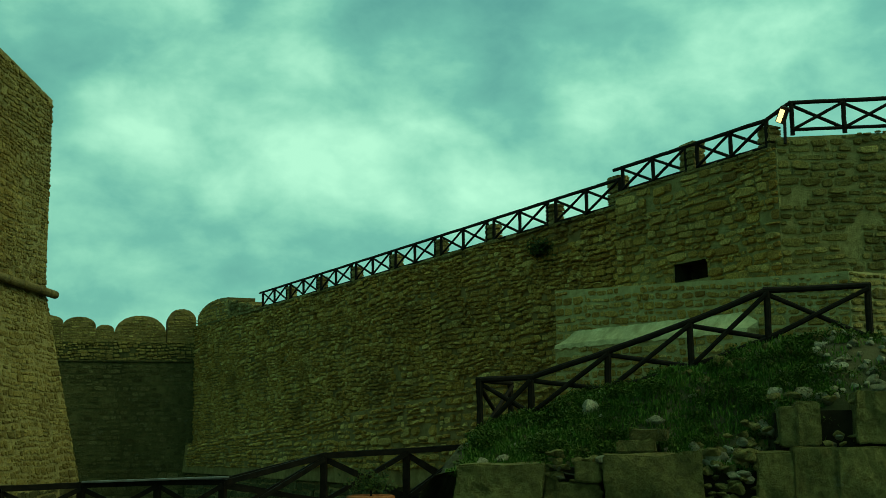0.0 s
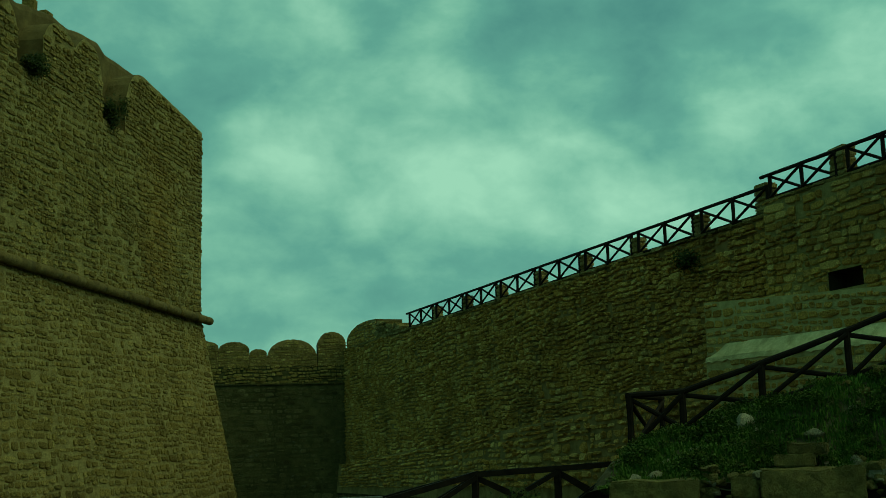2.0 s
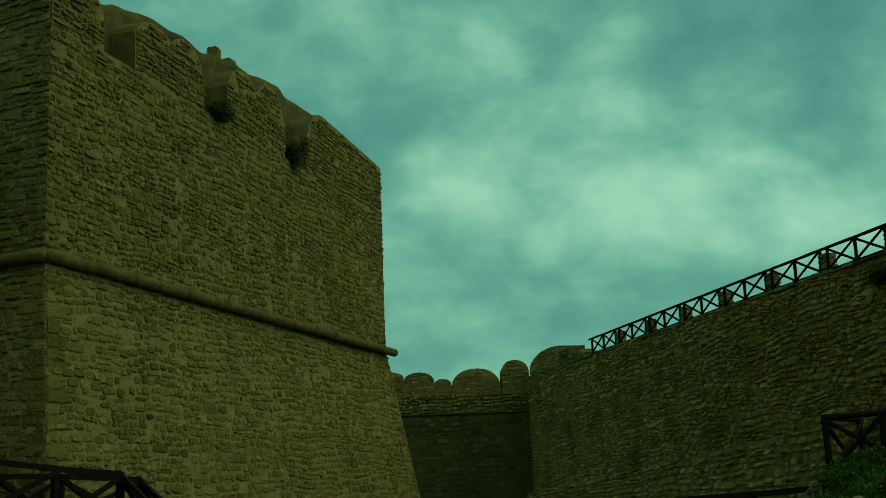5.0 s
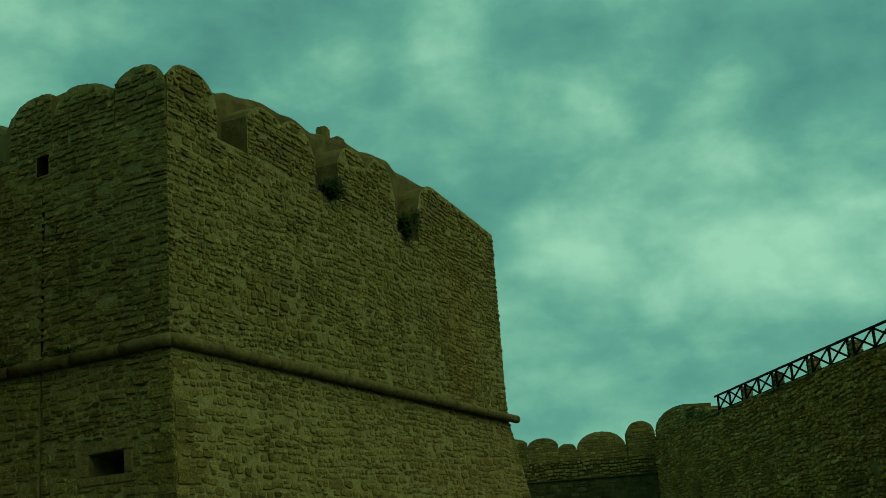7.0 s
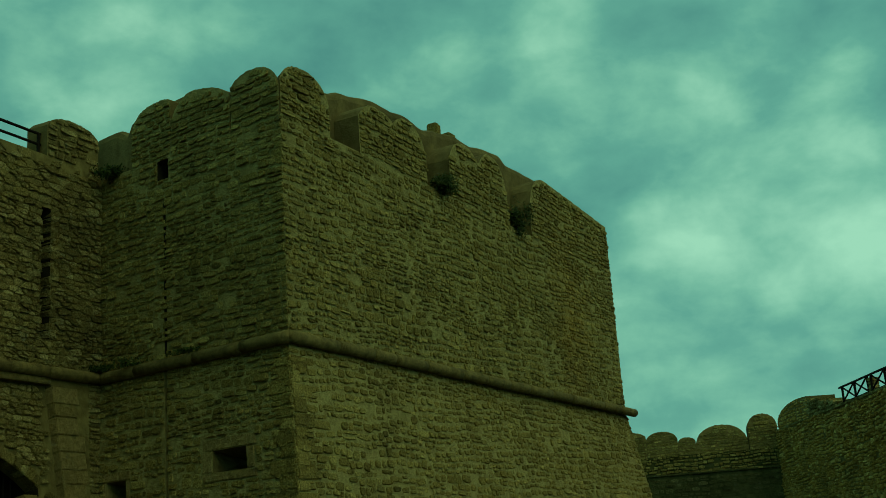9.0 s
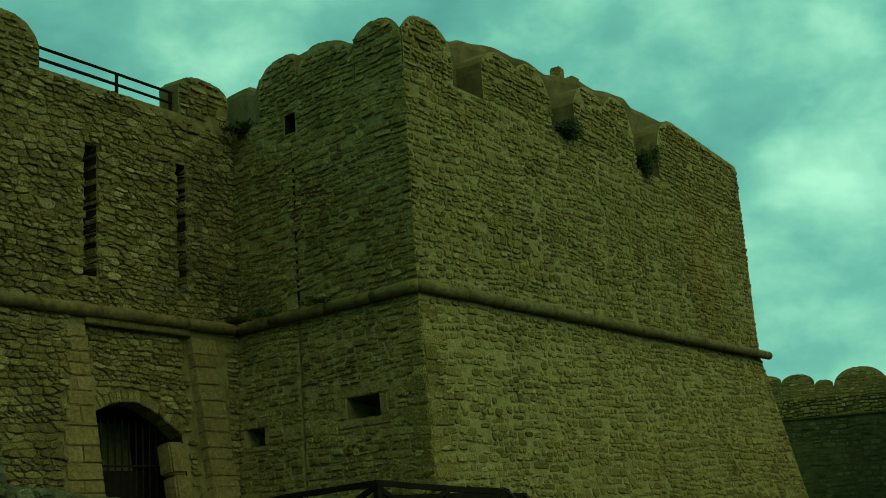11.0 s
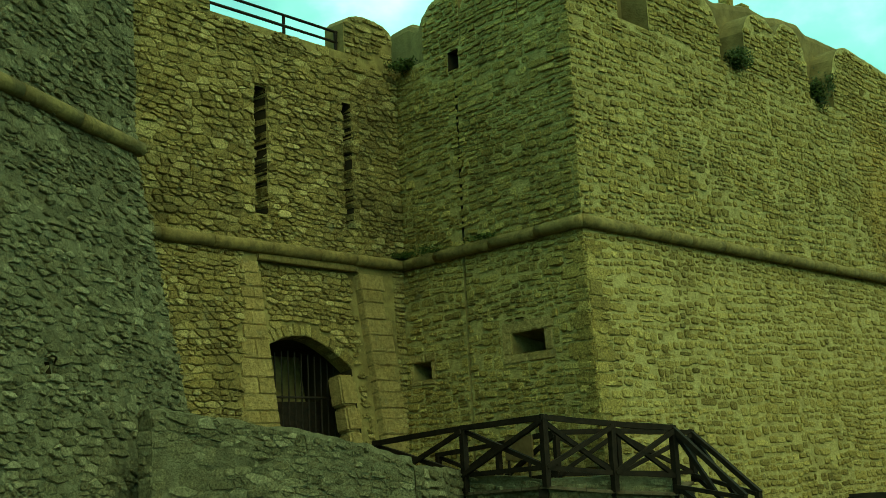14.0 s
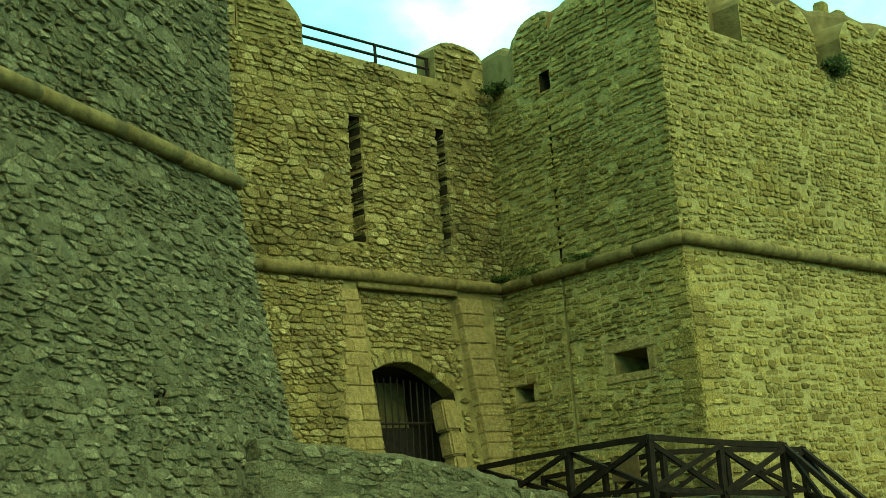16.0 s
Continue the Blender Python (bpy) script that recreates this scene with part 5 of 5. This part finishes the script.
bush("wall_shrub", v3(c_ci.lerp(c_cc, 0.5), ZC + 0.12), (0.50, 0.45, 0.06), 320, "low green weeds on the string course", 6)
bush("wall_shrub", lw(27.6, 7.75, 0.12), (0.30, 0.7, 0.5), 1500, "dry shrub growing out of the curtain wall", 7, 0.07)

# ---------------------------------------------------------------- platform before the curtain wall
pA, pB = lw(30.1, 0, 1.25), lw(41.9, 0, 1.25)
platform = thing("platform", "low masonry platform with pale plaster against the curtain wall", "platform", kind="structure")
fP = Face((pA.x, pA.y, 0.5), (pB.x, pB.y, 0.5), (pB.x, pB.y, 5.16), (pA.x, pA.y, 6.02))
wall_core("wall", fP, 1.2, [], "platform_mortar", "platform wall", platform)
lay("rubble_masonry", fP, courses(fP, 201, row=(0.16, 0.27), ratio=(1.0, 2.6), gap=0.06), "long", platform, 202, gap=0.055, squash=2.0, proud=(0.01, 0.05), rings=ROUNDED, lean=0.2, keep=lambda u, v: v < fP.H - 0.05, single=(0, 9, 2.6, 5.2))
fE = Face(lw(41.9, 0.5, 1.25), lw(41.9, 0.5, 0.05), lw(41.9, 5.16, 0.05), lw(41.9, 5.16, 1.25))
lay("rubble_masonry", fE, courses(fE, 205, row=(0.14, 0.26), ratio=(1.0, 2.2)), "tower", platform, 206, gap=0.014, proud=(0.03, 0.08), rings=ROUNDED, lean=0.2)
def on_platform(u, z, d):
    """A place before the platform's front, by its height above the yard."""
    p = pA.lerp(pB, u / fP.L)
    return Vector((p.x, p.y, z)) + LN * d


fQ = Face(on_platform(0.5, 0.5, 0.38), on_platform(8.9, 0.5, 0.38), on_platform(8.9, 4.12, 0.38), on_platform(0.5, 4.27, 0.38))
wall_core("wall", fQ, 0.6, [], "platform_mortar", "lower step of the platform", platform)
lay("rubble_masonry", fQ, courses(fQ, 203, row=(0.16, 0.28), ratio=(1.0, 2.6), gap=0.06), "long", platform, 204, gap=0.055, squash=2.0, proud=(0.01, 0.05), rings=ROUNDED, lean=0.2, keep=lambda u, v: v < fQ.H - 0.1)
vv, ff = [], []
NL = 90
for i in range(NL + 1):
    u = 0.5 + 8.4 * i / NL
    z = 4.27 - 0.15 * i / NL
    for k in range(8):
        q = Vector((u, k * 0.12, 5))
        n_ = 0.03 * noise.noise(q * 0.7) + 0.010 * noise.noise(q * 4.3) + 0.008 * noise.noise(q * 11)
        e = min(1.0, i / 6, (NL - i) / 6)
        vv.append(on_platform(u, z - 0.02 + (0.46 - 0.40 * k / 7) * (0.4 + 0.6 * e) + n_ * 0.8, 0.03 + 0.36 * k / 7 + n_ * 0.4))
    vv += [on_platform(u, z - 0.10 + 0.05 * noise.noise(Vector((u * 4, 1, 2))), 0.42), on_platform(u, z - 0.12, 0.02)]
for i in range(NL):
    for k in range(10):
        ff.append((i * 10 + k, i * 10 + (k + 1) % 10, i * 10 + 10 + (k + 1) % 10, i * 10 + 10 + k))
ff += [tuple(range(9, -1, -1)), tuple(range(NL * 10, NL * 10 + 10))]
mesh_part("sloping_ledge", vv, ff, "pale_plaster", platform, "pale sloping plaster ledge")

# ---------------------------------------------------------------- rubble mound with its retaining stones
ED, ER = Vector((math.sin(radians(45)), math.cos(radians(45)), 0)), Vector((math.cos(radians(45)), -math.sin(radians(45)), 0))


def mp(r, d, z=0.0):
    return ED * d + ER * r + UP * z


def smooth01(x):
    x = max(0.0, min(1.0, x))
    return x * x * (3 - 2 * x)


FOOT = [(-4.6, 1.35), (-3.95, 1.62), (-2.94, 1.93), (-1.45, 2.36), (0.12, 2.76), (1.56, 3.25), (3.38, 3.22), (7.0, 3.3)]


def along(tab, r):
    for (a, za), (b, zb) in zip(tab, tab[1:]):
        if r <= b:
            return za + (zb - za) * max(0.0, (r - a) / (b - a))
    return tab[-1][1]


def mound_z(r, d):
    front = 1.02 + 0.90 * smooth01((r - 0.8) / 0.8) * smooth01((d - 20.75) / 0.3)
    back = along(FOOT, r)
    k = smooth01((d - 20.5) / 2.9)
    z = front + (back - front) * k
    z += 0.24 * smooth01((d - 20.2) / 0.8) * noise.noise(Vector((r * 0.9, d * 0.9, 3))) + 0.10 * noise.noise(Vector((r * 3, d * 3, 7)))
    z *= smooth01((r + 4.9) / 0.8)
    return z


bm = bmesh.new()
NR, ND = 90, 50
grid = [[bm.verts.new(mp(-5.0 + 13 * i / NR, 20.1 + 7.4 * j / ND, mound_z(-5.0 + 13 * i / NR, 20.1 + 7.4 * j / ND))) for j in range(ND + 1)] for i in range(NR + 1)]
for i in range(NR):
    for j in range(ND):
        bm.faces.new((grid[i][j], grid[i + 1][j], grid[i + 1][j + 1], grid[i][j + 1]))
mound = part("mound", bm, "earth", label="earth and rubble mound rising behind the retaining stones", smooth=True)
tagged(mound, kind="structure", category="ground")


def boulder(rng, size):
    """A rough broken stone."""
    bm = bmesh.new()
    bmesh.ops.create_icosphere(bm, subdivisions=2, radius=0.5)
    off = Vector((rng.uniform(0, 50), rng.uniform(0, 50), rng.uniform(0, 50)))
    planes = [(Vector((rng.gauss(0, 1), rng.gauss(0, 1), rng.gauss(0, 1))).normalized(), rng.uniform(0.22, 0.40)) for _ in range(11)]
    for v in bm.verts:
        for n_, d_ in planes:
            k = v.co.dot(n_) - d_
            if k > 0:
                v.co -= n_ * k
        v.co *= 1 + 0.12 * noise.noise(v.co * 3 + off)
        v.co = Vector((v.co.x * size[0], v.co.y * size[1], v.co.z * size[2]))
    return bm


def rock(r, d, size, seed, z=None, pale=0.45):
    rng = random.Random(seed)
    zz = (mound_z(r, d) if z is None else z) + size[2] * 0.22
    root = part("rock", boulder(rng, size), "block", label="rough loose stone lying on the rubble mound")
    root.matrix_basis = Matrix.Translation(mp(r, d, zz)) @ Euler((rng.uniform(-0.3, 0.3), rng.uniform(-0.3, 0.3), rng.uniform(0, 6))).to_matrix().to_4x4()
    tagged(root, category="rock", group="loose stones on the mound")
    root.data.materials[0] = M["pale_block" if rng.random() < pale else "block"]


def big_block(r0, r1, z0, z1, d, seed, depth=0.7, name="stone_block", label="large rough squared block in the ruined retaining wall"):
    bm = box((-0.012, 0, 0), (r1 - r0 + 0.012, depth, z1 - z0), 0.028)
    bmesh.ops.subdivide_edges(bm, edges=[e for e in bm.edges if e.calc_length() > 0.2], cuts=6, use_grid_fill=True)
    rng = random.Random(seed)
    off = Vector((seed * 3.1, 0, 0))
    amp = 0.085 * max(0.45, min(1.0, min(r1 - r0, z1 - z0) / 1.1))
    for v in bm.verts:
        v.co += Vector((noise.noise(v.co * 1.6 + off), noise.noise(v.co * 1.6 + off * 2), noise.noise(v.co * 1.6 + off * 3))) * amp
        chip = max(0.0, noise.noise(v.co * 2.6 + off * 5) - 0.25)          # spalled corners and hollows
        v.co += Vector((0.25 * noise.noise(v.co * 7 + off), noise.noise(v.co * 5 + off) + 4.0 * chip, 0.3 * noise.noise(v.co * 8 - off))) * 0.04
    ob = part(name, bm, "block", label=label)
    x, y = ER, ED
    ob.matrix_basis = Matrix(((x.x, y.x, 0, 0), (x.y, y.y, 0, 0), (0, 0, 1, 0), (0, 0, 0, 1)))
    ob.matrix_basis.translation = mp(r0, d, z0)
    tagged(ob, category="stone block", group="blocks of the retaining wall")


DF = 20.0
for i, (r0, r1, z0, z1, d) in enumerate((
        (-3.80, -2.35, 0.1, 1.16, DF), (-2.33, -2.10, 0.0, 1.04, DF + 0.05), (-1.80, -1.39, 0.84, 1.18, DF), (-2.12, -1.42, 0.0, 0.84, DF + 0.03),
        (-1.36, 0.20, 0.0, 1.28, DF - 0.08), (1.05, 1.60, 0.0, 1.30, DF + 0.04), (1.61, 2.28, -0.05, 1.38, DF), (2.29, 3.0, -0.05, 1.36, DF - 0.03), (1.45, 1.75, 1.36, 2.02, DF + 0.35), (1.72, 2.05, 1.38, 2.1, DF + 0.3),
        (2.62, 3.7, 1.40, 2.22, DF + 0.2), (3.45, 4.6, 0.0, 1.35, DF), (-1.15, -0.55, 1.30, 1.50, DF + 0.4), (-0.95, -0.35, 1.5, 1.68, DF + 0.55), (3.75, 5.4, 1.4, 2.2, DF + 0.3))):
    big_block(r0, r1, z0, z1, d, 800 + i)
# small packing stones between the blocks
rng = random.Random(808)
k = 0
for r0, r1, z0, z1, d, n in ((0.24, 1.04, 0.02, 1.28, DF + 0.02, 80), (-2.3, -1.8, 0.86, 1.08, DF + 0.05, 12), (3.05, 3.42, 0.1, 1.3, DF + 0.05, 18), (-1.42, -1.34, 0.1, 1.2, DF, 5), (2.1, 2.6, 1.36, 1.52, DF + 0.3, 6), (2.1, 2.6, 2.05, 2.2, DF + 0.25, 4), (-2.35, -1.4, 1.12, 1.3, DF + 0.1, 9), (0.6, 1.5, 1.3, 1.75, DF + 0.45, 16)):
    for _ in range(n):
        w = rng.uniform(0.13, 0.36)
        rock(rng.uniform(r0, r1), d + rng.uniform(0, 0.2), (w, w * 0.9, w * rng.uniform(0.35, 0.7)), 900 + k, z=rng.uniform(z0, z1), pale=0.15)
        k += 1
# filling behind the packing, its near-black colour painted as shade in the gaps
tagged(part("retaining_core", oriented_box(mp(-3.75, DF + 0.3, -0.1), ER, ED, UP, (9.2, 0.5, 1.18), 0.03), "dark", label="filling behind the retaining stones, coloured as the shade in their gaps"), kind="structure", category="wall")
tagged(part("retaining_core", oriented_box(mp(1.4, DF + 0.75, 1.0), ER, ED, UP, (4.2, 0.4, 0.95), 0.03), "dark", label="filling behind the retaining stones, coloured as the shade in their gaps"), kind="structure", category="wall")
for i in range(120):
    r = rng.uniform(-3.6, 4.4)
    d = rng.uniform(20.5, 23.6)
    w = rng.uniform(0.10, 0.36) * (1.35 if d < 21.5 else 0.8)
    if noise.noise(Vector((r * 0.8, d * 0.8, 1))) < -0.1 and not (r > 2.3 and d > 21.2):
        continue
    rock(r, d, (w, w * rng.uniform(0.7, 1), w * rng.uniform(0.5, 0.85)), 1200 + i)
for i in range(85):                       # pale scree below the upper fence
    r, d = rng.uniform(2.3, 4.2), rng.uniform(21.2, 23.3)
    w = rng.uniform(0.10, 0.30)
    rock(r, d, (w, w * 0.9, w * 0.7), 1500 + i, pale=0.9)

for i in range(34):                        # tumbled stones beside the upper tier
    r, d = rng.uniform(-0.1, 1.5), rng.uniform(20.35, 21.3)
    w = rng.uniform(0.2, 0.5)
    rock(r, d, (w, w * rng.uniform(0.7, 1), w * rng.uniform(0.6, 0.9)), 1700 + i)

for i, (r, d, w, hgt) in enumerate(((-1.75, 22.5, 0.44, 0.9), (-1.5, 22.35, 0.26, 0.8), (-0.55, 21.9, 0.42, 0.6), (0.62, 22.9, 0.36, 1.2), (0.8, 22.7, 0.3, 0.9), (1.05, 22.8, 0.26, 0.8),
                                    (1.30, 20.75, 0.52, 0.85), (1.62, 20.95, 0.50, 0.8), (1.48, 21.35, 0.46, 0.7), (1.95, 21.3, 0.48, 0.8), (2.2, 21.1, 0.4, 0.7), (3.3, 21.5, 0.62, 0.6),
                                    (-3.45, 20.45, 0.34, 0.9), (-1.05, 20.6, 0.5, 0.45), (0.0, 20.5, 0.3, 0.6), (2.45, 20.55, 0.5, 0.3))):
    rock(r, d, (w, w * 0.85, w * hgt), 1900 + i, pale=0.8)        # larger pale stones that stand out of the grass

# grass and weeds
spots, weeds = [], []
for _ in range(10000):
    r, d = rng.uniform(-3.9, 5.5), rng.uniform(20.2, 24.6)
    g_ = noise.noise(Vector((r * 0.75 + 4, d * 0.75, 9)))
    if r > 2.4 and 20.8 < d < 23.2 and rng.random() < 0.85:
        continue
    if g_ > -0.4 and (d > 20.72 or not 0.9 < r < 3.8):
        spots.append(mp(r, d, mound_z(r, d) - 0.02))
    if g_ > -0.2 and d > 20.8:
        weeds.append(mp(r, d, mound_z(r, d)))
tagged(tuft_mesh("grass", spots, "grass", blade=(0.05, 0.17), width=0.010, per=11, seed=5, label="green wild grass on the rubble mound"), kind="stuff", category="grass")
rw = random.Random(66)
wv, wf = [], []
for c_ in rw.sample(weeds, min(len(weeds), 430)):
    rad, hgt = rw.uniform(0.12, 0.34), rw.uniform(0.08, 0.26)
    for _ in range(int(900 * rad)):
        a, k = rw.uniform(0, 6.283), math.sqrt(rw.random())
        p = c_ + Vector((math.cos(a) * rad * k, math.sin(a) * rad * k, hgt * math.sqrt(max(0.0, 1 - k * k)) * rw.uniform(0.55, 1.05)))
        d = Vector((rw.gauss(0, 1), rw.gauss(0, 1), rw.gauss(0.2, 0.5))).normalized() * rw.uniform(0.025, 0.06)
        w_ = d.cross(UP).normalized() * d.length * 0.35
        n = len(wv)
        wv += [p, p + d * 0.55 + w_, p + d, p + d * 0.55 - w_]
        wf.append((n, n + 1, n + 2, n + 3))
tagged(mesh_part("weeds", wv, wf, "weed_leaf", None, "low leafy green weeds in clumps on the rubble mound"), kind="stuff", category="weeds")

# ---------------------------------------------------------------- fences on the mound and below it
nf = [(-3.95, 2.69), (-2.94, 2.72), (-1.45, 3.18), (0.12, 3.70), (1.56, 4.25), (3.38, 4.28)]
nt = [mp(r, 23.5, z) for r, z in nf]
nb = [mp(r, 23.5, along(FOOT, r) - 0.02) for r, z in nf]
nb[0] = mp(-3.95, 23.5, 1.55)
fence("mound_fence", nb, nt, "dark round-pole fence with crossed braces climbing the mound", "fences on the mound", r=0.062, low=0.12, seed=700)
fence("mound_fence", [nb[0], mp(-3.55, 25.0, 1.5)], [nt[0], mp(-3.55, 25.0, 2.68)], "short return of the dark pole fence", "fences on the mound", r=0.055, low=0.12, seed=720)
lf = [(23.6, 24.0, 0.78), (28.2, 24.4, 1.26), (32.0, 24.6, 1.33), (35.0, 24.8, 1.40)]
lt = [bearing(*p) for p in lf]
lb_ = [Vector((p.x, p.y, -0.1 if i == 0 else 0.25)) for i, p in enumerate(lt)]
fence("stair_fence", lb_, lt, "dark timber stair fence at the foot of the curtain wall", "lower stair fences", r=0.06, low=0.15, seed=740, square=True)
lt2 = [p + bearing(az, 1.7) - UP * 0.0 for p, (az, *_) in zip(lt, lf)]
lb2 = [p - UP * 1.1 for p in lt2]
lb2[0].z = -0.1
fence("stair_fence", lb2, lt2, "dark timber stair fence at the foot of the curtain wall", "lower stair fences", r=0.055, low=0.15, seed=760, square=True)
fence("stair_fence", [lb_[-1], nb[0]], [lt[-1], mp(-3.75, 23.45, 1.78)], "short dark rail joining the lower stair to the mound", "lower stair fences", r=0.05, low=0.3, cross=False, seed=780, square=True)
yl = [bearing(az, 24.0, z) for az, z in ((11.0, 0.74), (14.0, 0.77), (17.4, 0.80), (20.7, 0.82), (23.6, 0.80))]
yb = [Vector((p.x, p.y, -0.1)) for p in yl]
fence("yard_fence", yb, yl, "dark timber fence with crossed braces across the yard", "lower stair fences", r=0.06, low=0.15, seed=800, square=True)
# added pale strip that stands for the handrail's glossy light top
ya, yc = bearing(17.4, 23.8, 0.84), bearing(23.9, 23.8, 0.88)
capb = thing("pale_board", "pale flat top strip of the yard fence handrail", "board", at=ya)
yx = (yc - ya).normalized()
part("board", oriented_box(Vector((0, 0, 0)), yx, UP.cross(yx), UP, ((yc - ya).length, 0.22, 0.035), 0.008), "pale_rail", capb)

# potted plant by the lower stair
pp = bearing(30.35, 22.6, -0.17)
pot = thing("potted_plant", "bushy green plant in a round terracotta pot on the ground", "plant", at=pp)
bm = bmesh.new()
prof = [(0.24, 0.0), (0.34, 0.45), (0.40, 0.62), (0.44, 0.64), (0.44, 0.72), (0.40, 0.74), (0.36, 0.66), (0.0, 0.64)]
rings = [[bm.verts.new((r_ * math.cos(a), r_ * math.sin(a), z)) for a in [i * 2 * math.pi / 24 for i in range(24)]] for r_, z in prof[:-1]]
for a, b_ in zip(rings, rings[1:]):
    for i in range(24):
        bm.faces.new((a[i], a[(i + 1) % 24], b_[(i + 1) % 24], b_[i]))
bm.faces.new(rings[0][::-1])
bm.faces.new(rings[-1])
pot_ob = part("pot", bm, "terracotta", pot, smooth=True)
lv = []
fc = []
rg = random.Random(55)
for _ in range(500):
    p = Vector((rg.gauss(0, 0.17), rg.gauss(0, 0.17), 0.82 + abs(rg.gauss(0, 0.16))))
    d = Vector((rg.gauss(0, 1), rg.gauss(0, 1), rg.gauss(0.4, 1))).normalized() * 0.09
    s_ = d.orthogonal().normalized() * 0.025
    k = len(lv)
    lv += [p, p + d * 0.5 + s_, p + d, p + d * 0.5 - s_]
    fc.append((k, k + 1, k + 2, k + 3))
mesh_part("foliage", lv, fc, "leaf", pot)
part("stem", beam((0, 0, 0.6), (0.02, 0, 0.95), 0.02, 6), "wood", pot)

lay_pending()
